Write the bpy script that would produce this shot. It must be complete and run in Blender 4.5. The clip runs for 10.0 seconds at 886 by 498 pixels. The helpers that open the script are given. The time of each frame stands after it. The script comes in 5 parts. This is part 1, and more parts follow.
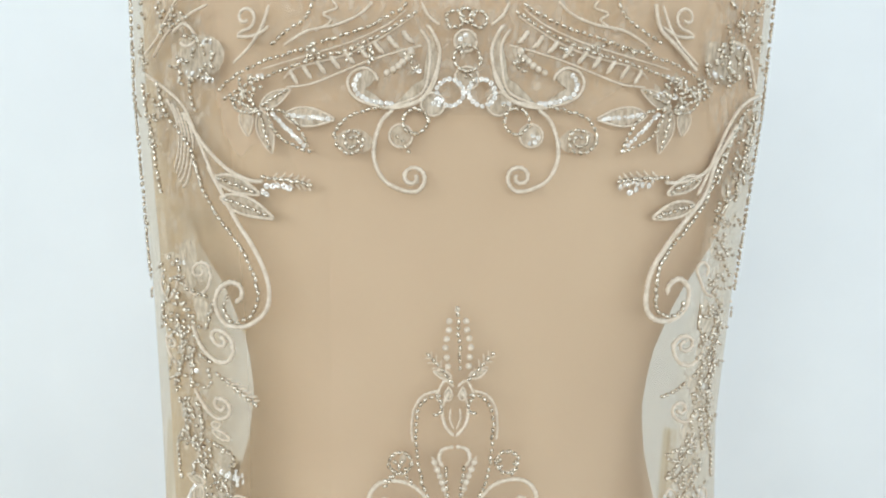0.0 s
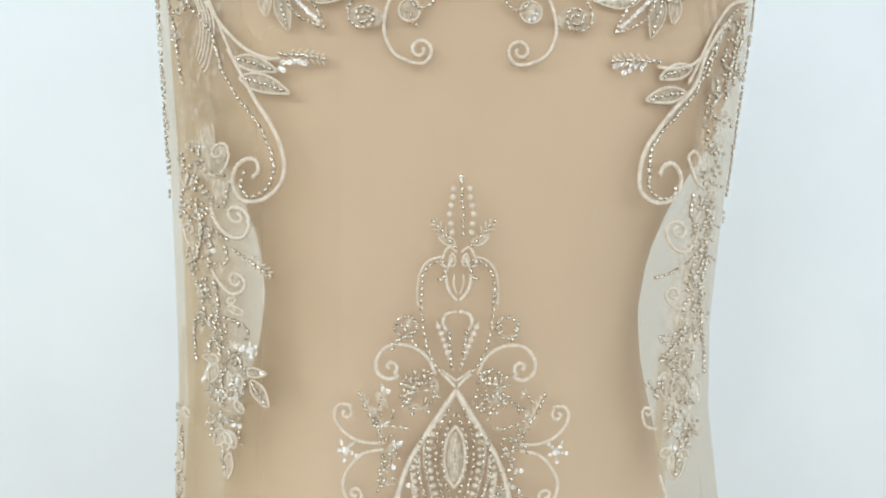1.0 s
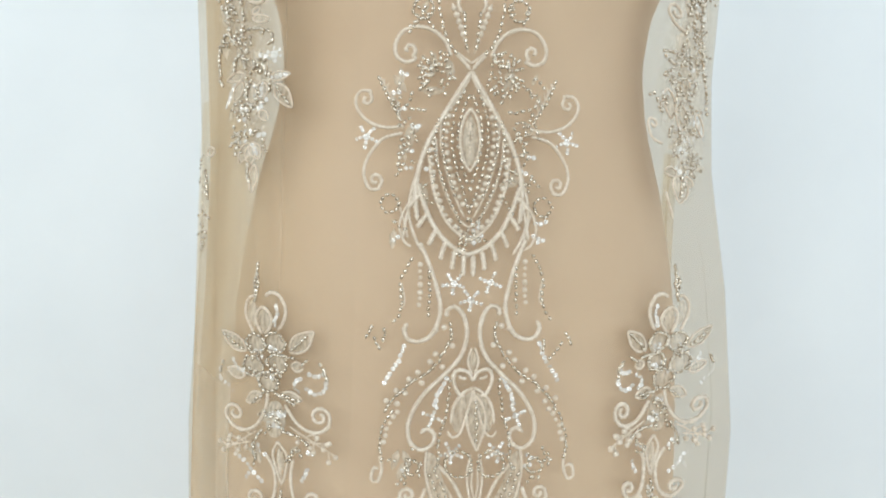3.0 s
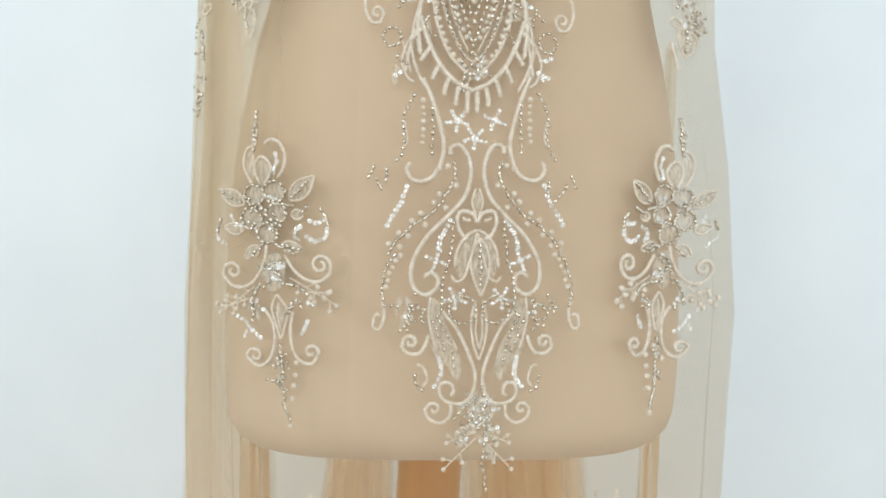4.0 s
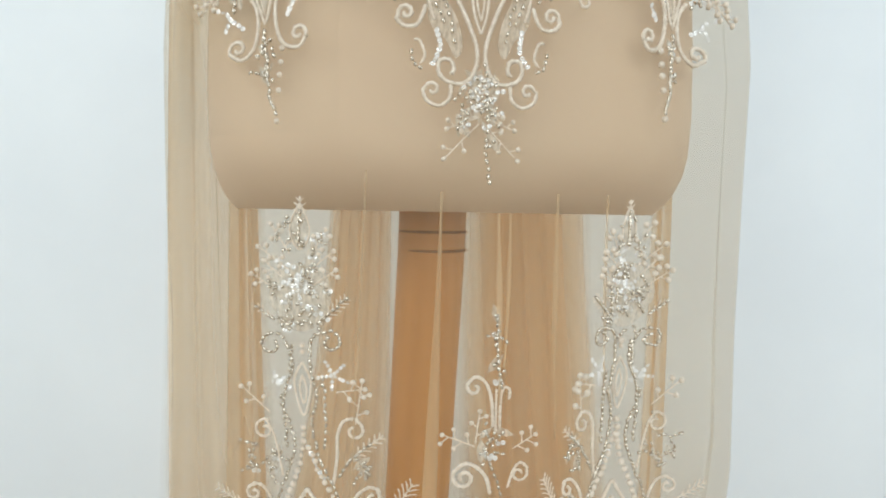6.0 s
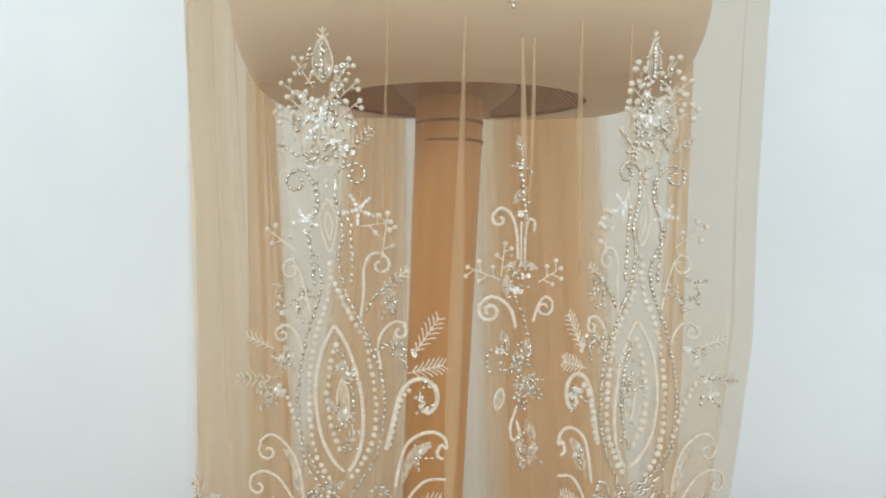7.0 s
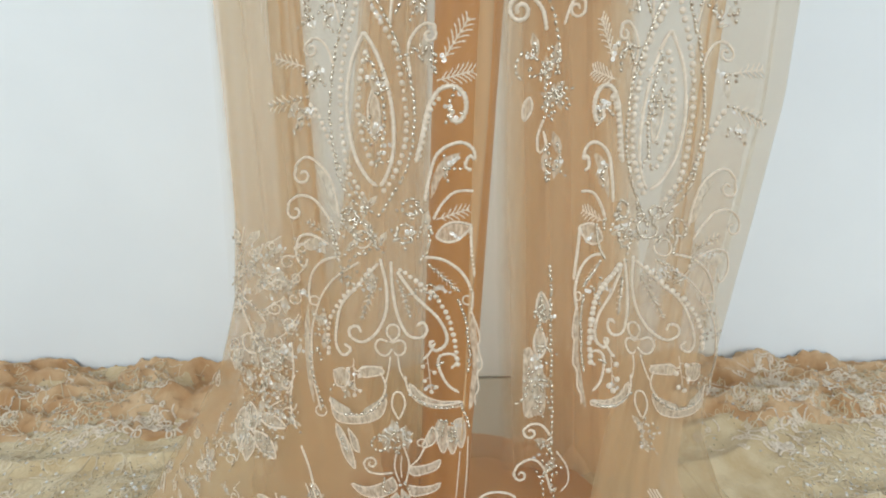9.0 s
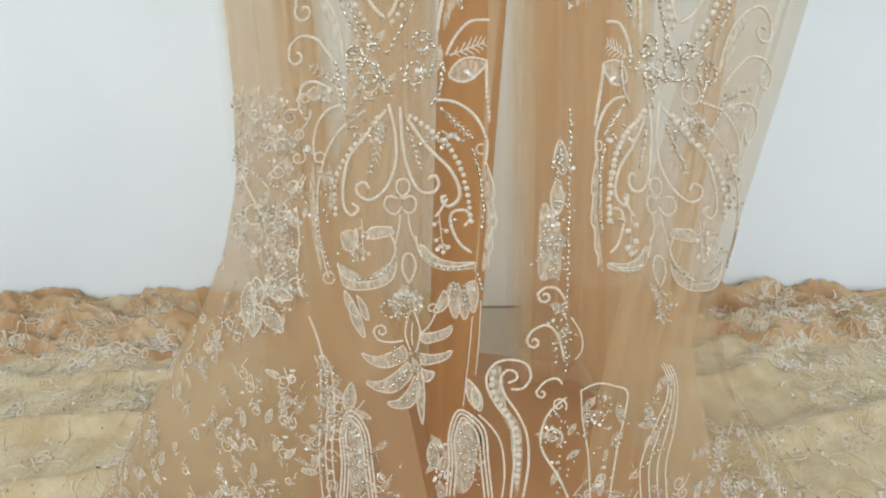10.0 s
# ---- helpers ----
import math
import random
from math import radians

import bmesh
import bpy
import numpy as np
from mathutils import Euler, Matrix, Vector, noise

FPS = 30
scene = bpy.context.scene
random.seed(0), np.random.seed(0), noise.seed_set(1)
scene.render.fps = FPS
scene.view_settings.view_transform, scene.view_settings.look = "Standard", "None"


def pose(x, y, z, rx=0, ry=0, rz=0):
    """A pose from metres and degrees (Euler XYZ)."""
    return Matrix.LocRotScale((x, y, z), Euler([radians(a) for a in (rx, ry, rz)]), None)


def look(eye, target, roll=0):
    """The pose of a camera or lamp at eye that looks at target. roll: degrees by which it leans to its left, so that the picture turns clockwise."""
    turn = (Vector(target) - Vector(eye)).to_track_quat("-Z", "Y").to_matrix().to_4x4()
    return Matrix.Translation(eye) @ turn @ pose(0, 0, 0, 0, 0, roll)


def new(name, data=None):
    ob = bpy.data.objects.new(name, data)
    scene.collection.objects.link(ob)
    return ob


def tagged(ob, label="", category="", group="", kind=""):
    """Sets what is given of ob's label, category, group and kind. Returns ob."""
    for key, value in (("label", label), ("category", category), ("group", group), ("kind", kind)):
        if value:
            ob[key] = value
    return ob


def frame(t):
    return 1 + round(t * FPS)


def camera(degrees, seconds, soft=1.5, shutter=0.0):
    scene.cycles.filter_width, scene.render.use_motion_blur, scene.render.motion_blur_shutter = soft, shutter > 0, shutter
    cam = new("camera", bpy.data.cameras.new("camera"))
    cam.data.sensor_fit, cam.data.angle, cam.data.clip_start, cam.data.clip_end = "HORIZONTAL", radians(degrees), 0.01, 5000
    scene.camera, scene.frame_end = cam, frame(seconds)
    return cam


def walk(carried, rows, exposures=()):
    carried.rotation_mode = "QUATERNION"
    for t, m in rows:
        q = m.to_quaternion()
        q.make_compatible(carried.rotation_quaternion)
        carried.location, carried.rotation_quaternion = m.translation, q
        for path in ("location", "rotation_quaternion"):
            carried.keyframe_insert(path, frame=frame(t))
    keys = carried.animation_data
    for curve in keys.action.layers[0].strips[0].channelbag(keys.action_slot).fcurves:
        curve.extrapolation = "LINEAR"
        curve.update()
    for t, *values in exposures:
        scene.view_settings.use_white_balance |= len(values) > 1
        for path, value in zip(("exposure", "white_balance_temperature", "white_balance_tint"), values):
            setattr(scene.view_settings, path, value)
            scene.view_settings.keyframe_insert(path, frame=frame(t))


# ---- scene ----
cam = camera(86.5, 10.0, soft=2.0)
PATH = [
    (0, (-0.019, -0.318, 1.168), (0.086, 1.667, 0.947), 1.8),
    (0.5, (-0.019, -0.327, 1.139), (0.081, 1.661, 0.94), 2.0),
    (1, (-0.019, -0.337, 1.107), (0.076, 1.652, 0.921), 2.1),
    (1.5, (-0.019, -0.344, 1.071), (0.076, 1.646, 0.903), 2.1),
    (2, (-0.021, -0.35, 1.035), (0.081, 1.64, 0.859), 1.9),
    (2.5, (-0.021, -0.357, 0.997), (0.068, 1.632, 0.812), 1.6),
    (2.7, (-0.021, -0.36, 0.978), (0.06, 1.631, 0.808), 1.6),
    (3.8, (-0.028, -0.364, 0.88), (0.097, 1.626, 0.728), 2.0),
    (4, (-0.025, -0.364, 0.865), (0.089, 1.627, 0.709), 1.6),
    (4.5, (-0.023, -0.363, 0.824), (0.1, 1.629, 0.687), 1.3),
    (5, (-0.022, -0.361, 0.785), (0.11, 1.63, 0.647), 1.1),
    (5.5, (-0.02, -0.358, 0.745), (0.107, 1.632, 0.594), 1.0),
    (6, (-0.022, -0.356, 0.7), (0.104, 1.634, 0.543), 1.0),
    (6.2, (-0.024, -0.355, 0.681), (0.102, 1.635, 0.532), 0.8),
    (7.3, (-0.031, -0.367, 0.602), (0.044, 1.615, 0.345), 0.0),
    (7.5, (-0.031, -0.369, 0.592), (0.031, 1.608, 0.295), 0.0),
    (8, (-0.034, -0.375, 0.569), (0.017, 1.584, 0.17), 0.2),
    (8.5, (-0.036, -0.383, 0.541), (0.004, 1.559, 0.064), 0.2),
    (9, (-0.039, -0.388, 0.511), (-0.006, 1.53, -0.053), 0.0),
    (9.5, (-0.041, -0.392, 0.478), (-0.014, 1.501, -0.168), -0.1),
    (10, (-0.046, -0.395, 0.442), (-0.019, 1.475, -0.268), -0.2),
]
walk(cam, [(t, look(eye, aim, roll)) for t, eye, aim, roll in PATH])


# ---- light ----
world = bpy.data.worlds.new("world")
scene.world = world
world.use_nodes = True
bg = world.node_tree.nodes["Background"]
bg.inputs[0].default_value = (0.86, 0.93, 1.0, 1)
bg.inputs[1].default_value = 0.3


def area(name, eye, aim, w, h, power, col):
    data = bpy.data.lights.new(name, "AREA")
    data.shape, data.size, data.size_y, data.energy, data.color = "RECTANGLE", w, h, power, col
    ob = new(name, data)
    ob.matrix_world = look(eye, aim)
    return ob


area("window_light_left", (-2.42, -2.0, 1.9), (0, 0.1, 1.3), 1.6, 1.1, 32, (0.94, 0.99, 1.0))
area("window_light_south", (0.2, -2.92, 1.5), (0.2, 0.4, 1.1), 3.4, 1.6, 40, (0.90, 0.97, 1.0))
# unseen fill lamp, added to brighten the right side of the wall
area("window_light_right", (2.42, -1.1, 0.85), (0, 0.3, 0.6), 1.2, 1.3, 13, (0.86, 0.93, 1.0))
scene.view_settings.exposure = 0.0


# ---- materials ----
def nodes_of(name):
    m = bpy.data.materials.new(name)
    m.use_nodes = True
    t = m.node_tree
    return m, t, t.nodes["Principled BSDF"], t.nodes["Material Output"]


def noise_mix(t, scale, c1, c2, stretch=(1, 1, 1), detail=5, lo=0.35, hi=0.65):
    """A colour that wanders between c1 and c2 in object space; also gives the plain noise value."""
    co = t.nodes.new("ShaderNodeTexCoord")
    mp = t.nodes.new("ShaderNodeMapping")
    mp.inputs["Scale"].default_value = stretch
    nz = t.nodes.new("ShaderNodeTexNoise")
    nz.inputs["Scale"].default_value, nz.inputs["Detail"].default_value = scale, detail
    rp = t.nodes.new("ShaderNodeValToRGB")
    rp.color_ramp.elements[0].position, rp.color_ramp.elements[1].position = lo, hi
    rp.color_ramp.elements[0].color, rp.color_ramp.elements[1].color = (*c1, 1), (*c2, 1)
    t.links.new(co.outputs["Object"], mp.inputs["Vector"])
    t.links.new(mp.outputs[0], nz.inputs["Vector"])
    t.links.new(nz.outputs["Fac"], rp.inputs[0])
    return rp.outputs[0], nz.outputs["Fac"]


def bumped(t, value, shader, strength, dist):
    b = t.nodes.new("ShaderNodeBump")
    b.inputs["Strength"].default_value, b.inputs["Distance"].default_value = strength, dist
    t.links.new(value, b.inputs["Height"])
    t.links.new(b.outputs[0], shader.inputs["Normal"])


def solid(name, c1, c2, scale, rough=0.6, metal=0.0, bump=0.2, dist=0.001, stretch=(1, 1, 1), spec=0.5, sheen=0.0):
    m, t, p, _ = nodes_of(name)
    col, val = noise_mix(t, scale, c1, c2, stretch)
    t.links.new(col, p.inputs["Base Color"])
    p.inputs["Roughness"].default_value, p.inputs["Metallic"].default_value = rough, metal
    p.inputs["Specular IOR Level"].default_value = spec
    p.inputs["Sheen Weight"].default_value = sheen
    if bump:
        _, fine = noise_mix(t, scale * 7, c1, c2, stretch)
        bumped(t, fine, p, bump, dist)
    return m


def cloth(name, c1, c2, alpha, vary, through_light=0.4, scale=9, stretch=(1, 1, 0.12), thin=None, tint=(1, 1, 1), soft_edge=False):
    """Sheer net cloth: part of the light passes straight, the rest is scattered back or through."""
    m, t, p, out = nodes_of(name)
    t.nodes.remove(p)
    col, val = noise_mix(t, scale, c1, c2, stretch)
    d, tl, tr = (t.nodes.new("ShaderNodeBsdf" + k) for k in ("Diffuse", "Translucent", "Transparent"))
    tr.inputs["Color"].default_value = (*tint, 1)
    t.links.new(col, d.inputs["Color"])
    t.links.new(col, tl.inputs["Color"])
    body, mix = t.nodes.new("ShaderNodeMixShader"), t.nodes.new("ShaderNodeMixShader")
    body.inputs[0].default_value = through_light
    t.links.new(d.outputs[0], body.inputs[1])
    t.links.new(tl.outputs[0], body.inputs[2])
    mr = t.nodes.new("ShaderNodeMapRange")
    mr.inputs["From Min"].default_value, mr.inputs["From Max"].default_value = 0.3, 0.7
    mr.inputs["To Min"].default_value, mr.inputs["To Max"].default_value = alpha - vary, alpha + vary
    t.links.new(val, mr.inputs["Value"])
    dense = mr.outputs[0]
    if thin:
        # the layer grows thinner from the lower to the upper of two heights
        co, sp = t.nodes.new("ShaderNodeTexCoord"), t.nodes.new("ShaderNodeSeparateXYZ")
        up, mul = t.nodes.new("ShaderNodeMapRange"), t.nodes.new("ShaderNodeMath")
        up.interpolation_type, mul.operation = "SMOOTHSTEP", "MULTIPLY"
        up.inputs["From Min"].default_value, up.inputs["From Max"].default_value = thin
        up.inputs["To Min"].default_value, up.inputs["To Max"].default_value = 1.0, 0.0
        t.links.new(co.outputs["Object"], sp.inputs[0])
        t.links.new(sp.outputs["Z"], up.inputs["Value"])
        t.links.new(up.outputs[0], mul.inputs[0])
        t.links.new(dense, mul.inputs[1])
        dense = mul.outputs[0]
    if soft_edge:
        # the gathers thin out towards the edges of the length
        at, mul, tn = t.nodes.new("ShaderNodeAttribute"), t.nodes.new("ShaderNodeMath"), t.nodes.new("ShaderNodeMix")
        at.attribute_name, mul.operation, tn.data_type = "gathers", "MULTIPLY", "RGBA"
        tn.inputs[6].default_value, tn.inputs[7].default_value = (1, 1, 1, 1), (*tint, 1)
        t.links.new(at.outputs["Fac"], mul.inputs[0])
        t.links.new(dense, mul.inputs[1])
        t.links.new(at.outputs["Fac"], tn.inputs[0])
        t.links.new(tn.outputs[2], tr.inputs["Color"])
        dense = mul.outputs[0]
    t.links.new(dense, mix.inputs[0])
    t.links.new(tr.outputs[0], mix.inputs[1])
    t.links.new(body.outputs[0], mix.inputs[2])
    t.links.new(mix.outputs[0], out.inputs["Surface"])
    return m


PAINT = solid("white wall paint", (0.80, 0.84, 0.865), (0.84, 0.88, 0.90), 3, 0.85, bump=0.15, dist=0.0006, spec=0.2)
TILE = solid("pale floor tile", (0.46, 0.41, 0.35), (0.53, 0.48, 0.41), 6, 0.4, bump=0.05)
GAP = solid("dark joint", (0.10, 0.09, 0.08), (0.14, 0.13, 0.11), 20, 0.9)
JERSEY = solid("beige jersey", (0.63, 0.492, 0.375), (0.695, 0.555, 0.43), 7, 0.85, bump=0.25, dist=0.0005, spec=0.15, sheen=0.15)
INSIDE = solid("dark inside", (0.25, 0.07, 0.022), (0.31, 0.10, 0.035), 30, 0.9)
MESHNET = solid("brown net", (0.50, 0.215, 0.09), (0.58, 0.27, 0.12), 60, 0.7)
WOOD = solid("orange wood", (0.48, 0.21, 0.055), (0.58, 0.27, 0.075), 10, 0.45, bump=0.15, dist=0.0006, stretch=(6, 6, 0.4))
BASE = solid("dark orange base wood", (0.42, 0.175, 0.045), (0.50, 0.22, 0.06), 10, 0.5, bump=0.15)
SEAM = solid("seam shadow brown", (0.22, 0.10, 0.04), (0.27, 0.13, 0.05), 40, 0.8)
TULLE = cloth("sheer champagne tulle", (0.74, 0.62, 0.46), (0.80, 0.69, 0.52), 0.13, 0.025, tint=(0.95, 0.925, 0.88))
GATHER = cloth("gathered champagne tulle", (0.84, 0.55, 0.30), (0.89, 0.62, 0.37), 0.64, 0.10, 0.5, scale=11, stretch=(1, 1, 0.07), tint=(0.94, 0.80, 0.63), soft_edge=True)
SIDE_GATHER = cloth("gathered flank tulle", (0.82, 0.595, 0.37), (0.88, 0.68, 0.46), 0.44, 0.08, 0.5, scale=11, stretch=(1, 1, 0.04), thin=(0.74, 1.02), tint=(0.97, 0.92, 0.84), soft_edge=True)
FOLDED = cloth("tight tulle fold", (0.78, 0.58, 0.36), (0.84, 0.66, 0.44), 0.40, 0.1, scale=30, stretch=(1, 1, 0.05))
LOWER_VEIL = cloth("loose lower layer", (0.72, 0.50, 0.29), (0.80, 0.585, 0.375), 0.44, 0.08, scale=8, stretch=(1, 1, 0.03), thin=(0.32, 0.60))
FLANK_VEIL = cloth("loose flank layer", (0.85, 0.75, 0.60), (0.92, 0.83, 0.69), 0.60, 0.08, 0.4, scale=14, stretch=(1, 1, 0.05), tint=(0.99, 0.97, 0.93), soft_edge=True)
GROUND = cloth("fine lace net ground", (0.80, 0.72, 0.60), (0.90, 0.83, 0.72), 0.24, 0.22, 0.3, scale=260, stretch=(1, 1, 0.6), tint=(0.98, 0.96, 0.93), soft_edge=True)
HEAP = solid("crumpled lace cloth", (0.52, 0.385, 0.215), (0.65, 0.535, 0.345), 26, 0.7, bump=0.8, dist=0.003, spec=0.3, sheen=0.2)
# same cloth as HEAP, tinted darker to carry the shade of its folds
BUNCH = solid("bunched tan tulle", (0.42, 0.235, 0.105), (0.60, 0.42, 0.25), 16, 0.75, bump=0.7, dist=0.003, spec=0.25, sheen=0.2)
THREAD = solid("ivory embroidery thread", (0.665, 0.56, 0.435), (0.82, 0.72, 0.595), 320, 0.6, bump=0.6, dist=0.0006, spec=0.4, sheen=0.2)
LACE = solid("cream lace thread", (0.56, 0.46, 0.30), (0.74, 0.64, 0.48), 22, 0.6, bump=0.4, dist=0.0006, spec=0.4)
SATIN = cloth("ivory stitched fill", (0.68, 0.60, 0.48), (0.80, 0.72, 0.60), 0.58, 0.22, 0.25, 500, (1, 1, 0.4))
# bead glints and dark reflections are mixed into the base colour
BEAD = solid("silver lined beads", (0.36, 0.28, 0.19), (0.95, 0.88, 0.76), 900, 0.2, 0.7, bump=0)
SEQUIN = solid("clear sequins", (0.74, 0.71, 0.66), (0.95, 0.93, 0.89), 700, 0.2, 0.4, bump=0, spec=0.8)


def mesh_ob(name, vs, fs, material, parent=None, label="", smooth=True):
    me = bpy.data.meshes.new(name)
    me.from_pydata(vs, [], fs)
    me.materials.append(material)
    if smooth:
        me.shade_smooth()
    ob = new(name, me)
    ob.parent = parent
    return tagged(ob, label)


def part(name, bm, material, parent, label="", smooth=False):
    me = bpy.data.meshes.new(name)
    bm.normal_update()
    bm.to_mesh(me)
    bm.free()
    me.materials.append(material)
    if smooth:
        me.shade_smooth()
    ob = new(name, me)
    ob.parent = parent
    return tagged(ob, label)


def box(bm, x0, y0, z0, x1, y1, z1):
    bmesh.ops.create_cube(bm, size=1, matrix=Matrix.LocRotScale(
        ((x0 + x1) / 2, (y0 + y1) / 2, (z0 + z1) / 2), None, (x1 - x0, y1 - y0, z1 - z0)))


def slab(name, material, label, *boxes):
    bm = bmesh.new()
    for b in boxes:
        box(bm, *b)
    return tagged(part(name, bm, material, None), label, name.split("_")[0], kind="structure")


# ---- room ----
WALL_Y = 0.44
slab("wall_north", PAINT, "plain white painted wall behind the form", (-2.5, WALL_Y, 0.003, 2.5, WALL_Y + 0.12, 2.6))
slab("wall_west", PAINT, "white painted wall with a high window opening", (-2.62, -3, 0, -2.5, -2.85, 2.6), (-2.62, -1.15, 0, -2.5, WALL_Y, 2.6),
     (-2.62, -2.85, 0, -2.5, -1.15, 1.25), (-2.62, -2.85, 2.5, -2.5, -1.15, 2.6))
# the east opening is made up, to house the added fill lamp
slab("wall_east", PAINT, "white painted wall with a low window opening", (2.5, -3, 0, 2.62, -1.8, 2.6), (2.5, -0.4, 0, 2.62, WALL_Y, 2.6),
     (2.5, -1.8, 0, 2.62, -0.4, 0.12), (2.5, -1.8, 1.58, 2.62, -0.4, 2.6))
slab("wall_south", PAINT, "white painted wall with a wide window opening", (-2.5, -3.12, 0, -2.2, -3, 2.6), (2.0, -3.12, 0, 2.5, -3, 2.6),
     (-2.2, -3.12, 0, 2.0, -3, 0.65), (-2.2, -3.12, 2.42, 2.0, -3, 2.6))
slab("ceiling", PAINT, "plain white ceiling", (-2.62, -3.12, 2.6, 2.62, WALL_Y + 0.12, 2.7))
slab("floor", TILE, "pale smooth floor", (-2.62, -3.12, -0.1, 2.62, WALL_Y + 0.12, 0))
slab("trim", GAP, "thin dark joint between wall and floor", (-2.5, WALL_Y - 0.004, 0.0, 2.5, WALL_Y - 0.0005, 0.003))


def curve(table, z):
    ks = [k for k, *_ in table]
    return [float(np.interp(z, ks, [r[c] for r in table])) for c in range(1, len(table[0]))]


def ring_mesh(rows, n, power=2.0):
    """Closed rings of (z, x, y, half width, half depth), joined into a skin; a row may end with how square it is."""
    vs, fs = [], []
    for z, cx, cy, a, b, *own in rows:
        p = own[0] if own else power
        for i in range(n):
            th = 2 * math.pi * i / n
            c, q = math.cos(th), math.sin(th)
            vs.append((cx + a * math.copysign(abs(c) ** (2 / p), c), cy + b * math.copysign(abs(q) ** (2 / p), q), z))
    for r in range(len(rows) - 1):
        for i in range(n):
            j = (i + 1) % n
            fs.append((r * n + i, r * n + j, (r + 1) * n + j, (r + 1) * n + i))
    return vs, fs


# ---- dress form on its wooden stand ----
FORM = [(0.70, 0.154, 0.090), (0.704, 0.1555, 0.095), (0.709, 0.1565, 0.099), (0.718, 0.157, 0.102), (0.735, 0.157, 0.103), (0.76, 0.158, 0.1035), (0.80, 0.159, 0.105),
        (0.84, 0.159, 0.108), (0.88, 0.157, 0.1115), (0.92, 0.152, 0.112), (0.97, 0.143, 0.111), (1.01, 0.131, 0.110), (1.045, 0.126, 0.110), (1.08, 0.130, 0.111), (1.115, 0.144, 0.112),
        (1.15, 0.166, 0.1135), (1.19, 0.178, 0.1145), (1.24, 0.182, 0.1145), (1.30, 0.182, 0.113), (1.36, 0.174, 0.100), (1.40, 0.160, 0.085),
        (1.43, 0.12, 0.07), (1.445, 0.06, 0.055), (1.50, 0.052, 0.05), (1.505, 0.02, 0.02)]
OPEN_A, OPEN_B, OPEN_Y = 0.106, 0.076, 0.049
form = tagged(new("dress_form"), "beige jersey covered dress form on a wooden pole stand", "dress form")
zs = [0.70, 0.702, 0.704, 0.708, 0.715] + [0.725 + 0.012 * k for k in range(60)] + [1.44, 1.445, 1.47, 1.50, 1.505]
rows = [(0.701, 0.004, OPEN_Y, OPEN_A, OPEN_B)]
for z in zs:
    a, b = curve(FORM, z)
    rows.append((z, 0.004, 0.002 + 0.028 * max(0.0, 1 - (z - 0.70) / 0.035) ** 1.5, a, b + 0.0025 * min(1.0, max(0.0, (z - 0.9) / 0.1)), 2.2 + 0.4 * max(0.0, min(1.0, (0.98 - z) / 0.1)) + 0.9 * max(0.0, min(1.0, (0.86 - z) / 0.1))))
vs, fs = ring_mesh(rows, 160)
mesh_ob("torso", vs, fs, JERSEY, form)
vs, fs = ring_mesh([(0.702, 0.004, OPEN_Y, OPEN_A, OPEN_B), (0.79, 0.004, 0.035, 0.105, 0.072), (0.80, 0.004, 0.035, 0.01, 0.01)], 48)
mesh_ob("hollow", vs, fs, INSIDE, form, "dark brown hollow inside of the form")
vs, fs = [], []
step = 0.0046
for sx in (-1, 1):
    for k in range(-60, 61):
        for half in range(24):
            pts = []
            for e in (half, half + 1):
                u = (e - 12) / 12 * 0.16
                pts.append((k * step + u * 0.5, sx * u * 0.866))
            (x0, y0), (x1, y1) = pts
            if max((x0 / OPEN_A) ** 2 + (y0 / OPEN_B) ** 2, (x1 / OPEN_A) ** 2 + (y1 / OPEN_B) ** 2) < 1:
                w = 0.00065
                o = len(vs)
                vs += [(0.004 + x0 - w, OPEN_Y + y0, 0.703), (0.004 + x0 + w, OPEN_Y + y0, 0.703),
                       (0.004 + x1 + w, OPEN_Y + y1, 0.703), (0.004 + x1 - w, OPEN_Y + y1, 0.703)]
                fs.append((o, o + 1, o + 2, o + 3))
tagged(mesh_ob("net_cover", vs, fs, MESHNET, form, "brown net stretched over the hollow", False), kind="stuff")
PX, PY, PR = -0.0055, 0.05, 0.0288
vs, fs = ring_mesh([(z, PX - max(0, 0.69 - z) * 0.042, PY, PR * (0.93 + 0.07 * min(1, z / 0.6)), PR * (0.93 + 0.07 * min(1, z / 0.6))) for z in (0.028, 0.1, 0.2, 0.3, 0.4, 0.5, 0.6, 0.66, 0.7, 0.76)], 40)
mesh_ob("pole", vs, fs, WOOD, form, "smooth orange brown wooden pole")
for z in (0.6835, 0.668):
    vs, fs = ring_mesh([(z - 0.0012, PX, PY, PR + 0.0002, PR + 0.0002), (z - 0.0006, PX, PY, PR + 0.0007, PR + 0.0007), (z + 0.0006, PX, PY, PR + 0.0007, PR + 0.0007), (z + 0.0012, PX, PY, PR + 0.0002, PR + 0.0002)], 40)
    mesh_ob("collar_seam", vs, fs, SEAM, form)
vs, fs = ring_mesh([(0.0, 0, 0.05, 0.19, 0.19), (0.024, 0, 0.05, 0.19, 0.19), (0.03, 0, 0.05, 0.184, 0.184), (0.031, 0, 0.05, 0.01, 0.01)], 64)
mesh_ob("base_plate", vs, fs, BASE, form, "round orange brown wooden base plate")

